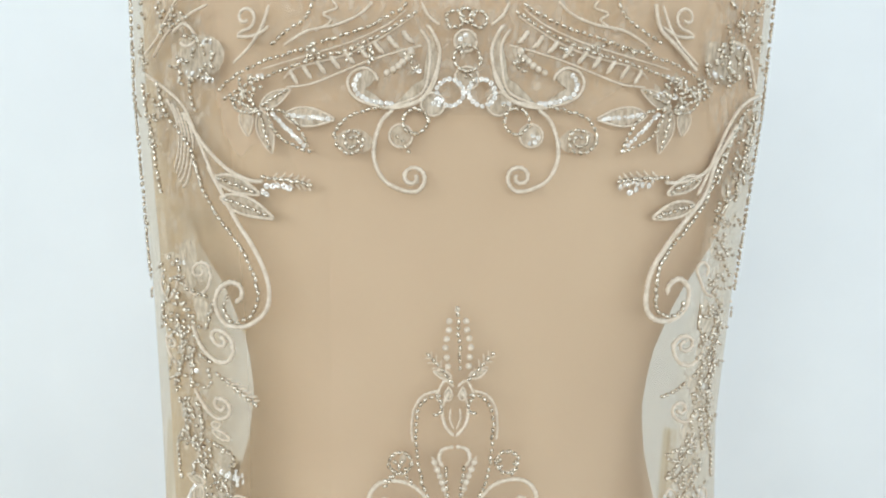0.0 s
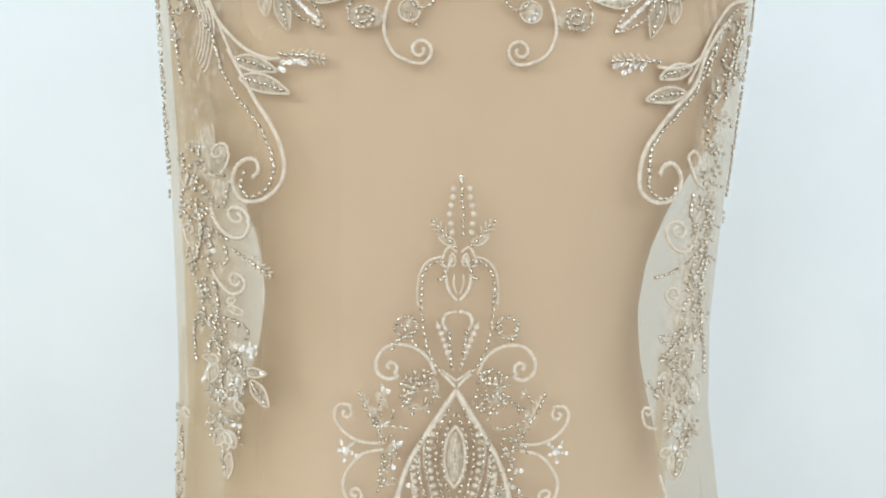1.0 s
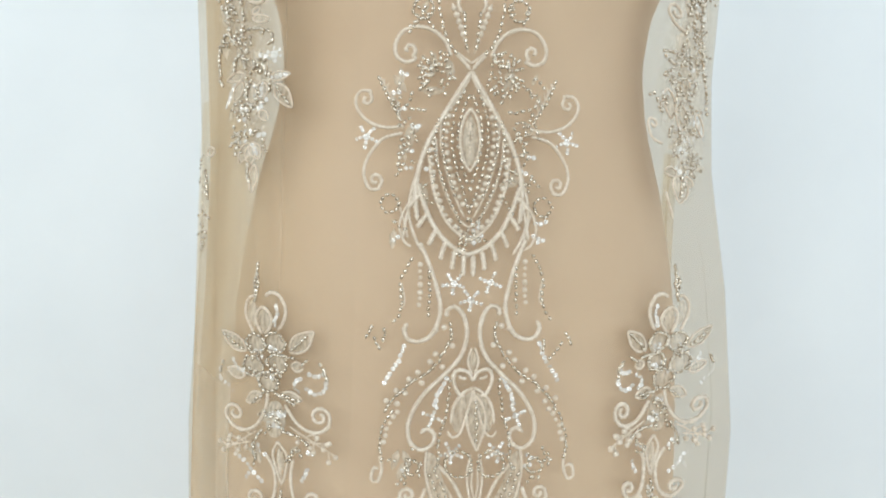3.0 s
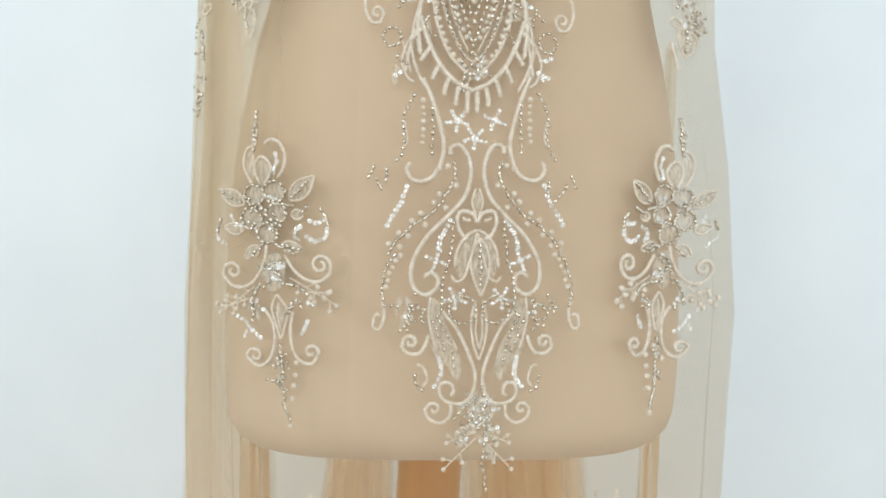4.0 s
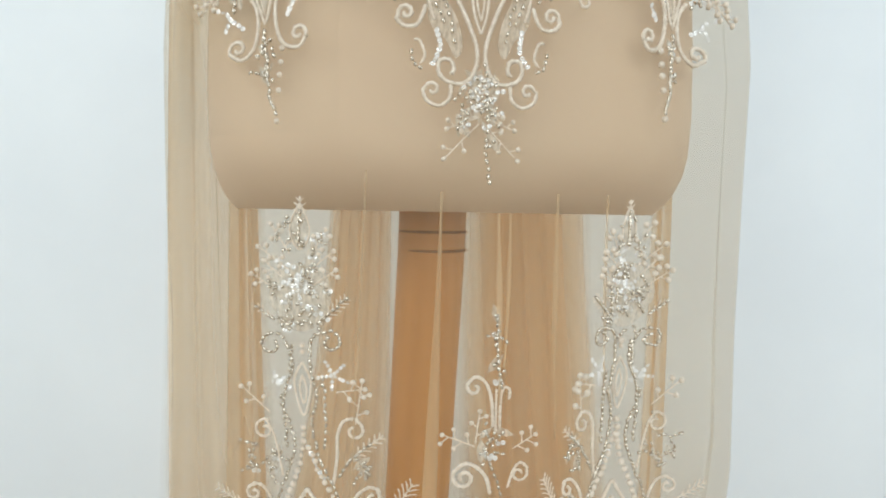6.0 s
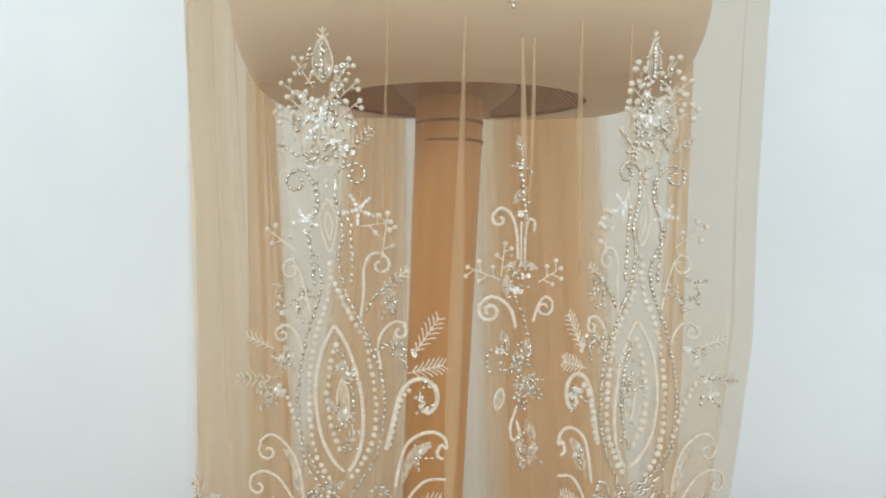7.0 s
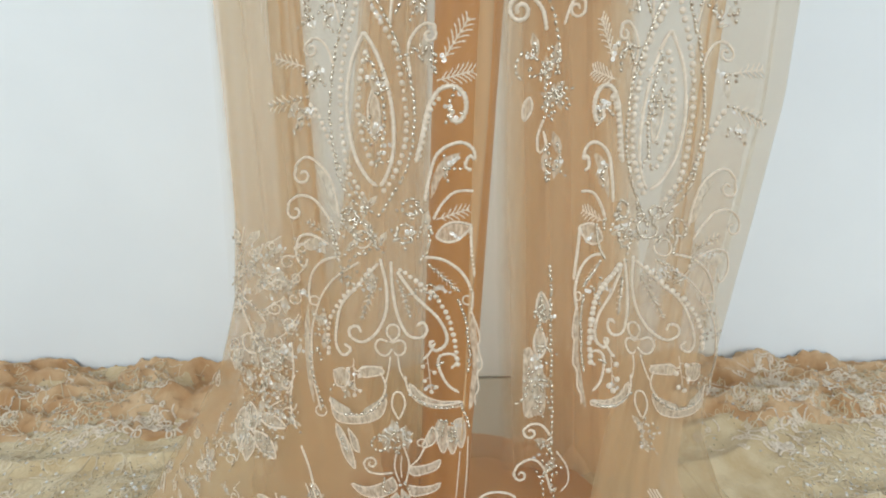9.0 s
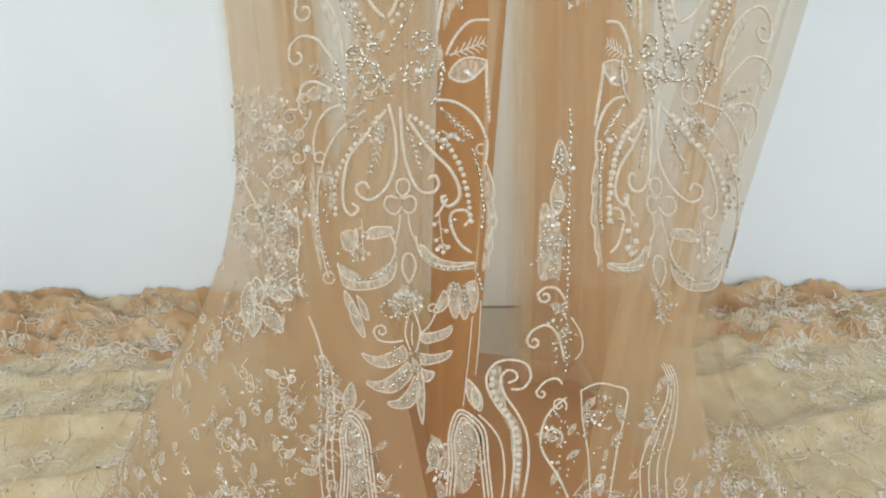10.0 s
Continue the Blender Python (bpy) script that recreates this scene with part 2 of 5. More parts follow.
# ---- the draped cloth: a sheer tube round the form that spreads on the floor ----
SIDE = [(0.0, 0.42, 0.36), (0.06, 0.38, 0.315), (0.14, 0.33, 0.245), (0.24, 0.262, 0.202), (0.30, 0.228, 0.201), (0.36, 0.208, 0.207), (0.43, 0.199, 0.214),
        (0.52, 0.193, 0.221), (0.62, 0.190, 0.217), (0.72, 0.191, 0.216), (0.80, 0.190, 0.216), (0.90, 0.182, 0.203), (0.98, 0.178, 0.186),
        (1.04, 0.179, 0.181), (1.11, 0.181, 0.183), (1.22, 0.187, 0.190), (1.45, 0.187, 0.192)]
FRONT = [(0.0, 0.17), (0.1, 0.145), (0.25, 0.124), (0.4, 0.119)]
gown = tagged(new("draped_lace_fabric"), "sheer champagne tulle fabric with beaded ivory embroidery, draped on the form", "fabric")


def front(x, z):
    """The depth of the front of the cloth at a place across and up."""
    al, ar = curve(SIDE, z)
    u = min(abs(x) / (al if x < 0 else ar), 0.985)
    return -curve(FRONT, z)[0] * (1 - u ** 2.1) ** (1 / 2.1)


def tube_point(th, z, out=0.0):
    al, ar = curve(SIDE, z)
    b = curve(FRONT, z)[0] + 0.012 * (math.sin(th) > 0)
    c, q = math.cos(th), math.sin(th)
    a = (ar if c > 0 else al) + out
    return a * math.copysign(abs(c) ** (2 / 2.1), c), (b + out) * math.copysign(abs(q) ** (2 / 2.1), q)


def tube_sheet(name, t0, t1, material, label, z0=0.012, z1=1.38, n=150, m=120, fold=0.0, waves=9, inset=0.0, seed=0, fade=False):
    vs, fs, gathers = [], [], []
    for j in range(m + 1):
        z = z0 + (z1 - z0) * (j / m)
        low = max(0.0, min(1.0, (0.75 - z) / 0.6))
        for i in range(n + 1):
            th = t0 + (t1 - t0) * i / n
            wob = fold * (0.25 + low) * (math.sin(waves * th + 2.1 * math.sin(3 * z + seed)) + 0.5 * math.sin(2.7 * waves * th + 4 * z + seed))
            x, y = tube_point(th, z, wob - inset)
            vs.append((x, y, z))
            f = min(1.0, (1 - i / n) / (0.45 + 0.15 * noise.noise(Vector((z * 5, seed, 0.5)))))
            g = min(1.0, (z - z0) / 0.2)
            gathers.append(f * f * (3 - 2 * f) * g * g * (3 - 2 * g))
    for j in range(m):
        for i in range(n):
            o = j * (n + 1) + i
            fs.append((o, o + 1, o + n + 2, o + n + 1))
    ob = mesh_ob(name, vs, fs, material, gown, label)
    if fade:
        ob.data.attributes.new("gathers", "FLOAT", "POINT").data.foreach_set("value", gathers)
    return ob


tube_sheet("front_panel", math.pi * 1.0, math.pi * 2.0, TULLE, "sheer champagne tulle front panel")
tube_sheet("back_panel", 0.0, math.pi, TULLE, "sheer champagne tulle back panel", fold=0.004, waves=13)


def hanging(name, xs0, xs1, y0, z0, z1, material, waves, amp, seed, label, spread=1.0):
    """A gathered length of cloth that hangs in vertical folds; its edges run from xs0 at the top to xs1 at the foot."""
    n, m = 90, 50
    vs, fs, gathers = [], [], []
    for j in range(m + 1):
        v = j / m
        z = z1 + (z0 - z1) * v
        for i in range(n + 1):
            u = i / n
            l = xs0[0] + (xs1[0] - xs0[0]) * v ** spread
            r = xs0[1] + (xs1[1] - xs0[1]) * v ** spread
            ph = 2 * math.pi * waves * (u + 0.03 * math.sin(5 * v + seed))
            x = l + (r - l) * u + amp * 0.8 * math.sin(ph * 1.31 + seed)
            y = y0 + amp * math.sin(ph + seed) + amp * 0.5 * math.sin(2.3 * ph + 3 * v)
            vs.append((x, y, z))
            rim = max(0.0, min(1.0, min(u, 1 - u) / 0.22 + 0.15))
            gathers.append(rim * rim * (3 - 2 * rim) * (0.85 + 0.3 * noise.noise(Vector((x * 22, seed, z * 2.5)))))
    for j in range(m):
        for i in range(n):
            o = j * (n + 1) + i
            fs.append((o, o + 1, o + n + 2, o + n + 1))
    ob = mesh_ob(name, vs, fs, material, gown, label)
    ob.data.attributes.new("gathers", "FLOAT", "POINT").data.foreach_set("value", gathers)
    return ob


for seed, reach in ((1.0, 1.40), (5.0, 1.30)):
    tube_sheet("side_layer", math.pi * 0.985, math.pi * reach, FLANK_VEIL, "second sheer tulle layer on the flank",
               z0=0.74, n=60, m=80, fold=0.0012, waves=23, inset=0.004 + 0.001 * seed, seed=seed, fade=True)
BACK = "gathered tan tulle folds behind the pole"
FLANK = "gathered tan tulle side folds"
hanging("gathered_panel", (-0.108, -0.042), (-0.27, -0.040), 0.150, 0.02, 0.78, GATHER, 5, 0.003, 1.0, BACK, 1.8)
hanging("gathered_panel", (0.024, 0.172), (0.050, 0.28), 0.155, 0.02, 0.80, GATHER, 5, 0.003, 2.0, BACK, 1.8)
hanging("gathered_panel", (0.055, 0.150), (0.075, 0.22), 0.175, 0.02, 0.80, GATHER, 4, 0.003, 4.0, BACK, 1.5)
hanging("side_fold", (-0.180, -0.148), (-0.225, -0.105), -0.018, 0.02, 1.02, SIDE_GATHER, 3, 0.004, 0.4, FLANK, 0.8)
hanging("side_fold", (-0.165, -0.158), (-0.20, -0.128), 0.05, 0.02, 0.95, SIDE_GATHER, 3, 0.005, 2.4, FLANK, 1.2)
hanging("side_fold", (0.168, 0.177), (0.165, 0.195), 0.01, 0.10, 1.0, SIDE_GATHER, 2, 0.003, 1.7, FLANK)


def overlay(x0, x1, z0, z1, lift):
    """A second layer of cloth that lies loosely on the front panel."""
    n, m = 50, 50
    vs, fs = [], []
    for j in range(m + 1):
        v = j / m
        z = z1 + (z0 - z1) * v
        al, ar = curve(SIDE, z)
        for i in range(n + 1):
            u = i / n
            x = (x0[0] + (x0[1] - x0[0]) * v) * (1 - u) + u * (0.74 * ar if x1 > 0 else -0.97 * al)
            vs.append((x, front(x, z) - lift * (0.4 + 0.6 * math.sin(math.pi * u)) - 0.0015 * math.sin(31 * u + 4 * v), z))
    for j in range(m):
        for i in range(n):
            o = j * (n + 1) + i
            fs.append((o, o + 1, o + n + 2, o + n + 1))
    mesh_ob("over_layer", vs, fs, LOWER_VEIL, gown, "second sheer tulle layer over the skirt")


overlay((0.115, 0.045), 1, 0.03, 0.60, -0.007)
overlay((-0.130, -0.034), -1, 0.03, 0.58, -0.007)


def pleat(x0, x1, x2, z0, z1, w0, w1):
    """A narrow standing fold of the front panel."""
    vs, fs = [], []
    m = 40
    for j in range(m + 1):
        v = j / m
        z = z1 + (z0 - z1) * v
        x = (1 - v) ** 2 * x0 + 2 * v * (1 - v) * x1 + v * v * x2
        w = w0 + (w1 - w0) * math.sin(math.pi * min(1, v * 1.15)) ** 2
        for e, d in ((-0.5, 0.0004), (-0.2, 0.0016), (0.3, 0.0016), (0.5, 0.0004)):
            vs.append((x + e * w, front(x + e * w, z) - d, z))
    for j in range(m):
        for i in range(3):
            o = j * 4 + i
            fs.append((o, o + 1, o + 5, o + 4))
    mesh_ob("pleat", vs, fs, FOLDED, gown)


pleat(-0.008, -0.012, -0.022, 0.30, 0.71, 0.0014, 0.008)
pleat(-0.046, -0.050, -0.055, 0.52, 0.72, 0.0012, 0.002)
pleat(0.021, 0.023, 0.024, 0.60, 0.70, 0.0012, 0.003)
pleat(0.027, 0.028, 0.026, 0.62, 0.70, 0.0010, 0.002)
pleat(0.052, 0.052, 0.055, 0.58, 0.71, 0.0012, 0.003)
pleat(0.080, 0.080, 0.083, 0.60, 0.71, 0.0010, 0.002)




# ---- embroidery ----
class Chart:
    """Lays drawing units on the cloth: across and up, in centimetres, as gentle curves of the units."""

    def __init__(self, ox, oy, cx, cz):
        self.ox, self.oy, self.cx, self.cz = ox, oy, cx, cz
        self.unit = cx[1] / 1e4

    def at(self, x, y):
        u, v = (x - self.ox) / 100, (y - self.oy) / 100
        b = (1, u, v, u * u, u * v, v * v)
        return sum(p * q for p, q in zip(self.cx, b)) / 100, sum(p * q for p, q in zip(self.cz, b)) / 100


def read(s):
    return [tuple(float(v) for v in w.split(",")) for w in s.split()] if isinstance(s, str) else list(s)


def smooth(points, gap=5.0):
    """Even points along a flowing line through the given ones."""
    p = [points[0]] + list(points) + [points[-1]]
    out = []
    for i in range(1, len(p) - 2):
        for k in range(12):
            t = k / 12
            out.append(tuple(0.5 * (2 * p[i][c] + (p[i + 1][c] - p[i - 1][c]) * t + (2 * p[i - 1][c] - 5 * p[i][c] + 4 * p[i + 1][c] - p[i + 2][c]) * t * t
                                    + (3 * p[i][c] - p[i - 1][c] - 3 * p[i + 1][c] + p[i + 2][c]) * t ** 3) for c in (0, 1)))
    out.append(points[-1])
    res, left = [out[0]], gap
    for a, b in zip(out, out[1:]):
        d = math.dist(a, b)
        while d >= left > 0:
            f = left / d
            a = (a[0] + (b[0] - a[0]) * f, a[1] + (b[1] - a[1]) * f)
            res.append(a)
            d -= left
            left = gap
        left -= d
    return res


def coil(x, y, r, start, turns, tight=0.22):
    """A spiral that winds inwards; positive turns go clockwise as seen."""
    n = max(6, int(abs(turns) * 14))
    out = []
    for k in range(n + 1):
        f = k / n
        a = radians(start) + 2 * math.pi * turns * f
        q = r * (1 - (1 - tight) * f ** 0.8)
        out.append((x + q * math.cos(a), y + q * math.sin(a)))
    return out


class Motif:
    k, tilt, wide = 1.0, 0.0, 1.0

    def __init__(self, name, label, chart, axis=None, lean=0.0, warp=None):
        self.name, self.label, self.chart, self.axis, self.lean, self.warp = name, label, chart, axis, lean, warp
        self.bins = {k: ([], []) for k in ("cord", "bead", "sequin", "fill")}
        self.rnd = random.Random(name + str(chart.ox))
        self.pieces, self.only, self.apart = [], None, True

    def piece(self, name, draw):
        """Draws a scroll, leaf or flower as a piece of its own, once for each side of the axis."""
        if not self.apart or self.only is not None:
            return draw()
        joined = self.bins
        for side in ((0,) if self.axis is None else (0, 1)):
            self.bins, self.only = {k: joined[k] if k in ("bead", "sequin") else ([], []) for k in joined}, side
            draw()
            self.pieces.append((name, self.bins))
        self.bins, self.only = joined, None

    def use(self, chart, axis=None, lean=0.0, warp=None):
        self.chart, self.axis, self.lean, self.warp = chart, axis, lean, warp

    def sides(self, points):
        if self.only != 1:
            yield points
        if self.axis is not None and self.only != 0:
            far = []
            for x, y in points:
                ax = self.axis + self.lean * y
                far.append((ax + (ax - x) * self.k, y + self.tilt * (ax - x) * (1 + self.k)))
            yield far

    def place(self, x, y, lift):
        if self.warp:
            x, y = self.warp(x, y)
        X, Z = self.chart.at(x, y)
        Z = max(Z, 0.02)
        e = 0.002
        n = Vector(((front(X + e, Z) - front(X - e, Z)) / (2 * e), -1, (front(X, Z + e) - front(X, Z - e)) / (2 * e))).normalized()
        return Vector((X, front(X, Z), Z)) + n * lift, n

    def cord(self, s, w=5.0):
        if w >= 5:
            self.piece("scroll", lambda: self.stitch(s, w))
        else:
            self.stitch(s, w)

    def stitch(self, s, w):
        for pts in self.sides(read(s)):
            line = smooth(pts, 4.0)
            if len(line) < 2:
                continue
            vs, fs = self.bins["cord"]
            o, r = len(vs), w * 0.46 * self.wide * self.chart.unit
            ps = [self.place(x, y, r * 0.55 + 0.0004) for x, y in line]
            for k, (p, n) in enumerate(ps):
                d = (ps[min(k + 1, len(ps) - 1)][0] - ps[max(k - 1, 0)][0])
                side = n.cross(d)
                side = side.normalized() if side.length > 1e-9 else Vector((1, 0, 0))
                q = r * (0.55 if k in (0, len(ps) - 1) else (1.2 if k % 2 else 0.74) + 0.16 * self.rnd.random())
                for a in range(6):
                    c = math.pi / 3 * a
                    vs.append(p + side * (q * math.cos(c)) + n * (q * 0.75 * math.sin(c)))
            for k in range(len(ps) - 1):
                for a in range(6):
                    b = (a + 1) % 6
                    fs.append((o + k * 6 + a, o + k * 6 + b, o + k * 6 + 6 + b, o + k * 6 + 6 + a))
            fs.append(tuple(range(o + 5, o - 1, -1)))
            fs.append(tuple(range(o + len(vs) - o - 6, len(vs))))

    def bead(self, x, y, ang, length=8.0, width=4.9):
        vs, fs = self.bins["bead"]
        u = max(0.00027, min(self.chart.unit, 0.00034))
        p, n = self.place(x, y, width * 0.5 * u + 0.0005)
        q, _ = self.place(x + math.cos(ang), y + math.sin(ang), width * 0.5 * u + 0.0005)
        d = (q - p).normalized()
        d = (d + n * self.rnd.uniform(-0.12, 0.12)).normalized()
        s = n.cross(d).normalized()
        n = d.cross(s)
        o = len(vs)
        for t, f in ((-0.5, 0.62), (-0.28, 1), (0.28, 1), (0.5, 0.62)):
            for a in range(6):
                c = math.pi / 3 * a
                vs.append(p + d * (t * length * u) + (s * math.cos(c) + n * math.sin(c)) * (f * width * 0.5 * u))
        for k in range(3):
            for a in range(6):
                b = (a + 1) % 6
                fs.append((o + k * 6 + a, o + k * 6 + b, o + k * 6 + 6 + b, o + k * 6 + 6 + a))
        fs.append(tuple(range(o + 5, o - 1, -1)))
        fs.append(tuple(range(o + 18, o + 24)))

    def beads(self, s, gap=11.0, length=8.6, width=5.6, wander=0.8):
        for pts in self.sides(read(s)):
            line = smooth(pts, gap * 1.14 * min(1.0, 0.00032 / self.chart.unit))
            for k, (x, y) in enumerate(line):
                a, b = line[max(k - 1, 0)], line[min(k + 1, len(line) - 1)]
                ang = math.atan2(b[1] - a[1], b[0] - a[0]) + self.rnd.gauss(0, 0.15)
                self.bead(x + self.rnd.gauss(0, wander), y + self.rnd.gauss(0, wander), ang, length * self.rnd.uniform(0.8, 1.1), width)

    def sequin(self, x, y, r=5.5):
        vs, fs = self.bins["sequin"]
        u = min(self.chart.unit, 0.00031)
        p, n = self.place(x, y, 0.0009)
        n = (n + Vector([self.rnd.gauss(0, 0.22) for _ in range(3)])).normalized()
        s = n.cross(Vector((0, 0, 1))).normalized()
        t = n.cross(s)
        o = len(vs)
        for f, h in ((1, 0.0), (0.62, 0.12), (0.28, 0.0)):
            for a in range(9):
                c = 2 * math.pi * a / 9
                vs.append(p + (s * math.cos(c) + t * math.sin(c)) * (f * r * u) + n * (h * r * u))
        for k in range(2):
            for a in range(9):
                b = (a + 1) % 9
                fs.append((o + k * 9 + a, o + k * 9 + b, o + k * 9 + 9 + b, o + k * 9 + 9 + a))

    def sequins(self, s, gap=9.5, r=4.4):
        for pts in self.sides(read(s)):
            for x, y in smooth(pts, gap):
                self.sequin(x + self.rnd.gauss(0, 0.6), y + self.rnd.gauss(0, 0.6), r)

    def knot(self, x, y, r=4.5):
        for (px, py), in self.sides([(x, y)]):
            vs, fs = self.bins["cord"]
            u = self.chart.unit
            p, n = self.place(px, py, r * 0.4 * u + 0.0004)
            s = n.cross(Vector((0, 0, 1))).normalized()
            t = n.cross(s)
            o = len(vs)
            for f, h in ((0.75, -0.4), (1, 0.0), (0.7, 0.6)):
                for a in range(7):
                    c = 2 * math.pi * a / 7
                    vs.append(p + (s * math.cos(c) + t * math.sin(c)) * (f * r * u) + n * (h * r * u))
            for k in range(2):
                for a in range(7):
                    b = (a + 1) % 7
                    fs.append((o + k * 7 + a, o + k * 7 + b, o + k * 7 + 7 + b, o + k * 7 + 7 + a))
            fs.append(tuple(range(o + 14, o + 21)))

    def knots(self, s, gap=13.0, r=4.2):
        line = smooth(read(s), gap)
        for x, y in line:
            self.knot(x + self.rnd.gauss(0, 0.7), y + self.rnd.gauss(0, 0.7), r * self.rnd.uniform(0.8, 1.15))

    def fill(self, s):
        """A padded field of stitches inside an outline."""
        for pts in self.sides(read(s)):
            line = smooth(pts + [pts[0]], 7.0)[:-1]
            cx, cy = sum(p[0] for p in line) / len(line), sum(p[1] for p in line) / len(line)
            vs, fs = self.bins["fill"]
            o, n = len(vs), len(line)
            for f, h in ((1.0, 0.0002), (0.6, 0.0007), (0.25, 0.0009)):
                for x, y in line:
                    vs.append(self.place(cx + (x - cx) * f, cy + (y - cy) * f, h)[0])
            for k in range(2):
                for a in range(n):
                    b = (a + 1) % n
                    fs.append((o + k * n + a, o + k * n + b, o + k * n + n + b, o + k * n + n + a))
            fs.append(tuple(range(o + 2 * n, o + 3 * n)))

    def ground(self, spine):
        """A soft-edged strip of fine lace net under the beadwork: places and half widths down its length."""
        n, m = 10, len(spine)
        vs, fs, gathers = [], [], []
        for j, (x, y, w) in enumerate(spine):
            for i in range(n + 1):
                u = 2 * i / n - 1
                vs.append(self.place(x + u * w * self.rnd.uniform(0.85, 1.15), y, 0.0003)[0])
                gathers.append((1 - abs(u) ** 3) * (0.0 if j in (0, m - 1) else 1.0))
        for j in range(m - 1):
            for i in range(n):
                o = j * (n + 1) + i
                fs.append((o, o + 1, o + n + 2, o + n + 1))
        ob = mesh_ob("lace_ground", vs, fs, GROUND, gown, "fine ivory lace net under the beadwork")
        ob.data.attributes.new("gathers", "FLOAT", "POINT").data.foreach_set("value", gathers)

    def leaf(self, *how):
        self.piece("leaf", lambda: self.draw_leaf(*how))

    def draw_leaf(self, x0, y0, x1, y1, w, kind="", cord=3.5, curl=0.0):
        """A leaf from its foot to its tip, outlined and filled with stitches, beads or sequins."""
        dx, dy = x1 - x0, y1 - y0
        L = math.hypot(dx, dy)
        nx, ny = -dy / L, dx / L
        side = lambda f, k: (x0 + dx * f + nx * (k * w * math.sin(math.pi * f ** 0.8) + curl * L * f * f),
                             y0 + dy * f + ny * (k * w * math.sin(math.pi * f ** 0.8) + curl * L * f * f))
        fs = [k / 8 for k in range(9)]
        up, dn = [side(f, 0.5) for f in fs], [side(f, -0.5) for f in fs]
        if cord:
            self.cord(up, cord)
            self.cord(dn, cord)
        mid = [side(f, 0.0) for f in (0.12, 0.35, 0.6, 0.85)]
        if "f" in kind:
            self.fill(up[:-1] + dn[:0:-1])
        if "b" in kind:
            self.beads(mid, 9)
        if "s" in kind:
            self.sequins(mid, 9)
        if "o" in kind:
            self.beads(up, 9.5)
            self.beads(dn, 9.5)

    def plume(self, *how):
        self.piece("plume", lambda: self.draw_plume(*how))

    def draw_plume(self, s, w=3.4, beads=False):
        """A pointed, curved plume: a field of stitches with a corded edge."""
        pts = read(s)
        self.fill(pts)
        self.cord(pts + [pts[0]], w)
        if beads:
            n = len(pts)
            self.beads([((pts[k][0] + pts[n - 1 - k][0]) / 2, (pts[k][1] + pts[n - 1 - k][1]) / 2) for k in range(n // 2)], 9)

    def fern(self, *how):
        self.piece("fern", lambda: self.draw_fern(*how))

    def draw_fern(self, x0, y0, x1, y1, w, bead=True, n=7):
        dx, dy = x1 - x0, y1 - y0
        L = math.hypot(dx, dy)
        ux, uy = dx / L, dy / L
        if bead:
            self.beads([(x0, y0), (x0 + dx * 0.5, y0 + dy * 0.5), (x1, y1)], 10)
        else:
            self.cord([(x0, y0), (x1, y1)], 3)
        for k in range(1, n):
            f = k / n
            q = w * (0.55 + 0.45 * math.sin(math.pi * f))
            for sgn in (-1, 1):
                bx, by = x0 + dx * f, y0 + dy * f
                self.cord([(bx, by), (bx + ux * q * 0.5 - sgn * uy * q * 0.4, by + uy * q * 0.5 + sgn * ux * q * 0.4),
                           (bx + ux * q * 0.8 - sgn * uy * q * 0.8, by + uy * q * 0.8 + sgn * ux * q * 0.8)], 2.6)

    def sprig(self, *how):
        self.piece("sprig", lambda: self.draw_sprig(*how))

    def draw_sprig(self, x0, y0, x1, y1, w, n=5):
        """A stem with berries on short stalks."""
        dx, dy = x1 - x0, y1 - y0
        self.cord([(x0, y0), (x1, y1)], 2.4)
        self.knot(x1, y1, 4.5)
        L = math.hypot(dx, dy)
        for k in range(1, n):
            f = k / n
            sgn = 1 if k % 2 else -1
            bx, by = x0 + dx * f, y0 + dy * f
            tx, ty = bx + dx / L * w * 0.6 - sgn * dy / L * w, by + dy / L * w * 0.6 + sgn * dx / L * w
            self.cord([(bx, by), (tx, ty)], 2.2)
            self.knot(tx, ty, 4.4)

    def petal(self, x, y, length, way):
        """A small padded stitch, pointed at both ends."""
        vs, fs = self.bins["fill"]
        o, c, q = len(vs), math.cos(way), math.sin(way)
        for u, v, h in ((-1, 0, 0.0003), (-0.3, 0.36, 0.0003), (0.4, 0.3, 0.0003), (1, 0, 0.0003), (0.4, -0.3, 0.0003), (-0.3, -0.36, 0.0003), (-0.2, 0, 0.0009), (0.4, 0, 0.0009)):
            vs.append(self.place(x + length * (u * c - v * q), y + length * (u * q + v * c), h)[0])
        fs += [(o, o + 1, o + 6), (o + 1, o + 2, o + 7, o + 6), (o + 2, o + 3, o + 7), (o + 3, o + 4, o + 7), (o + 4, o + 5, o + 6, o + 7), (o + 5, o, o + 6)]

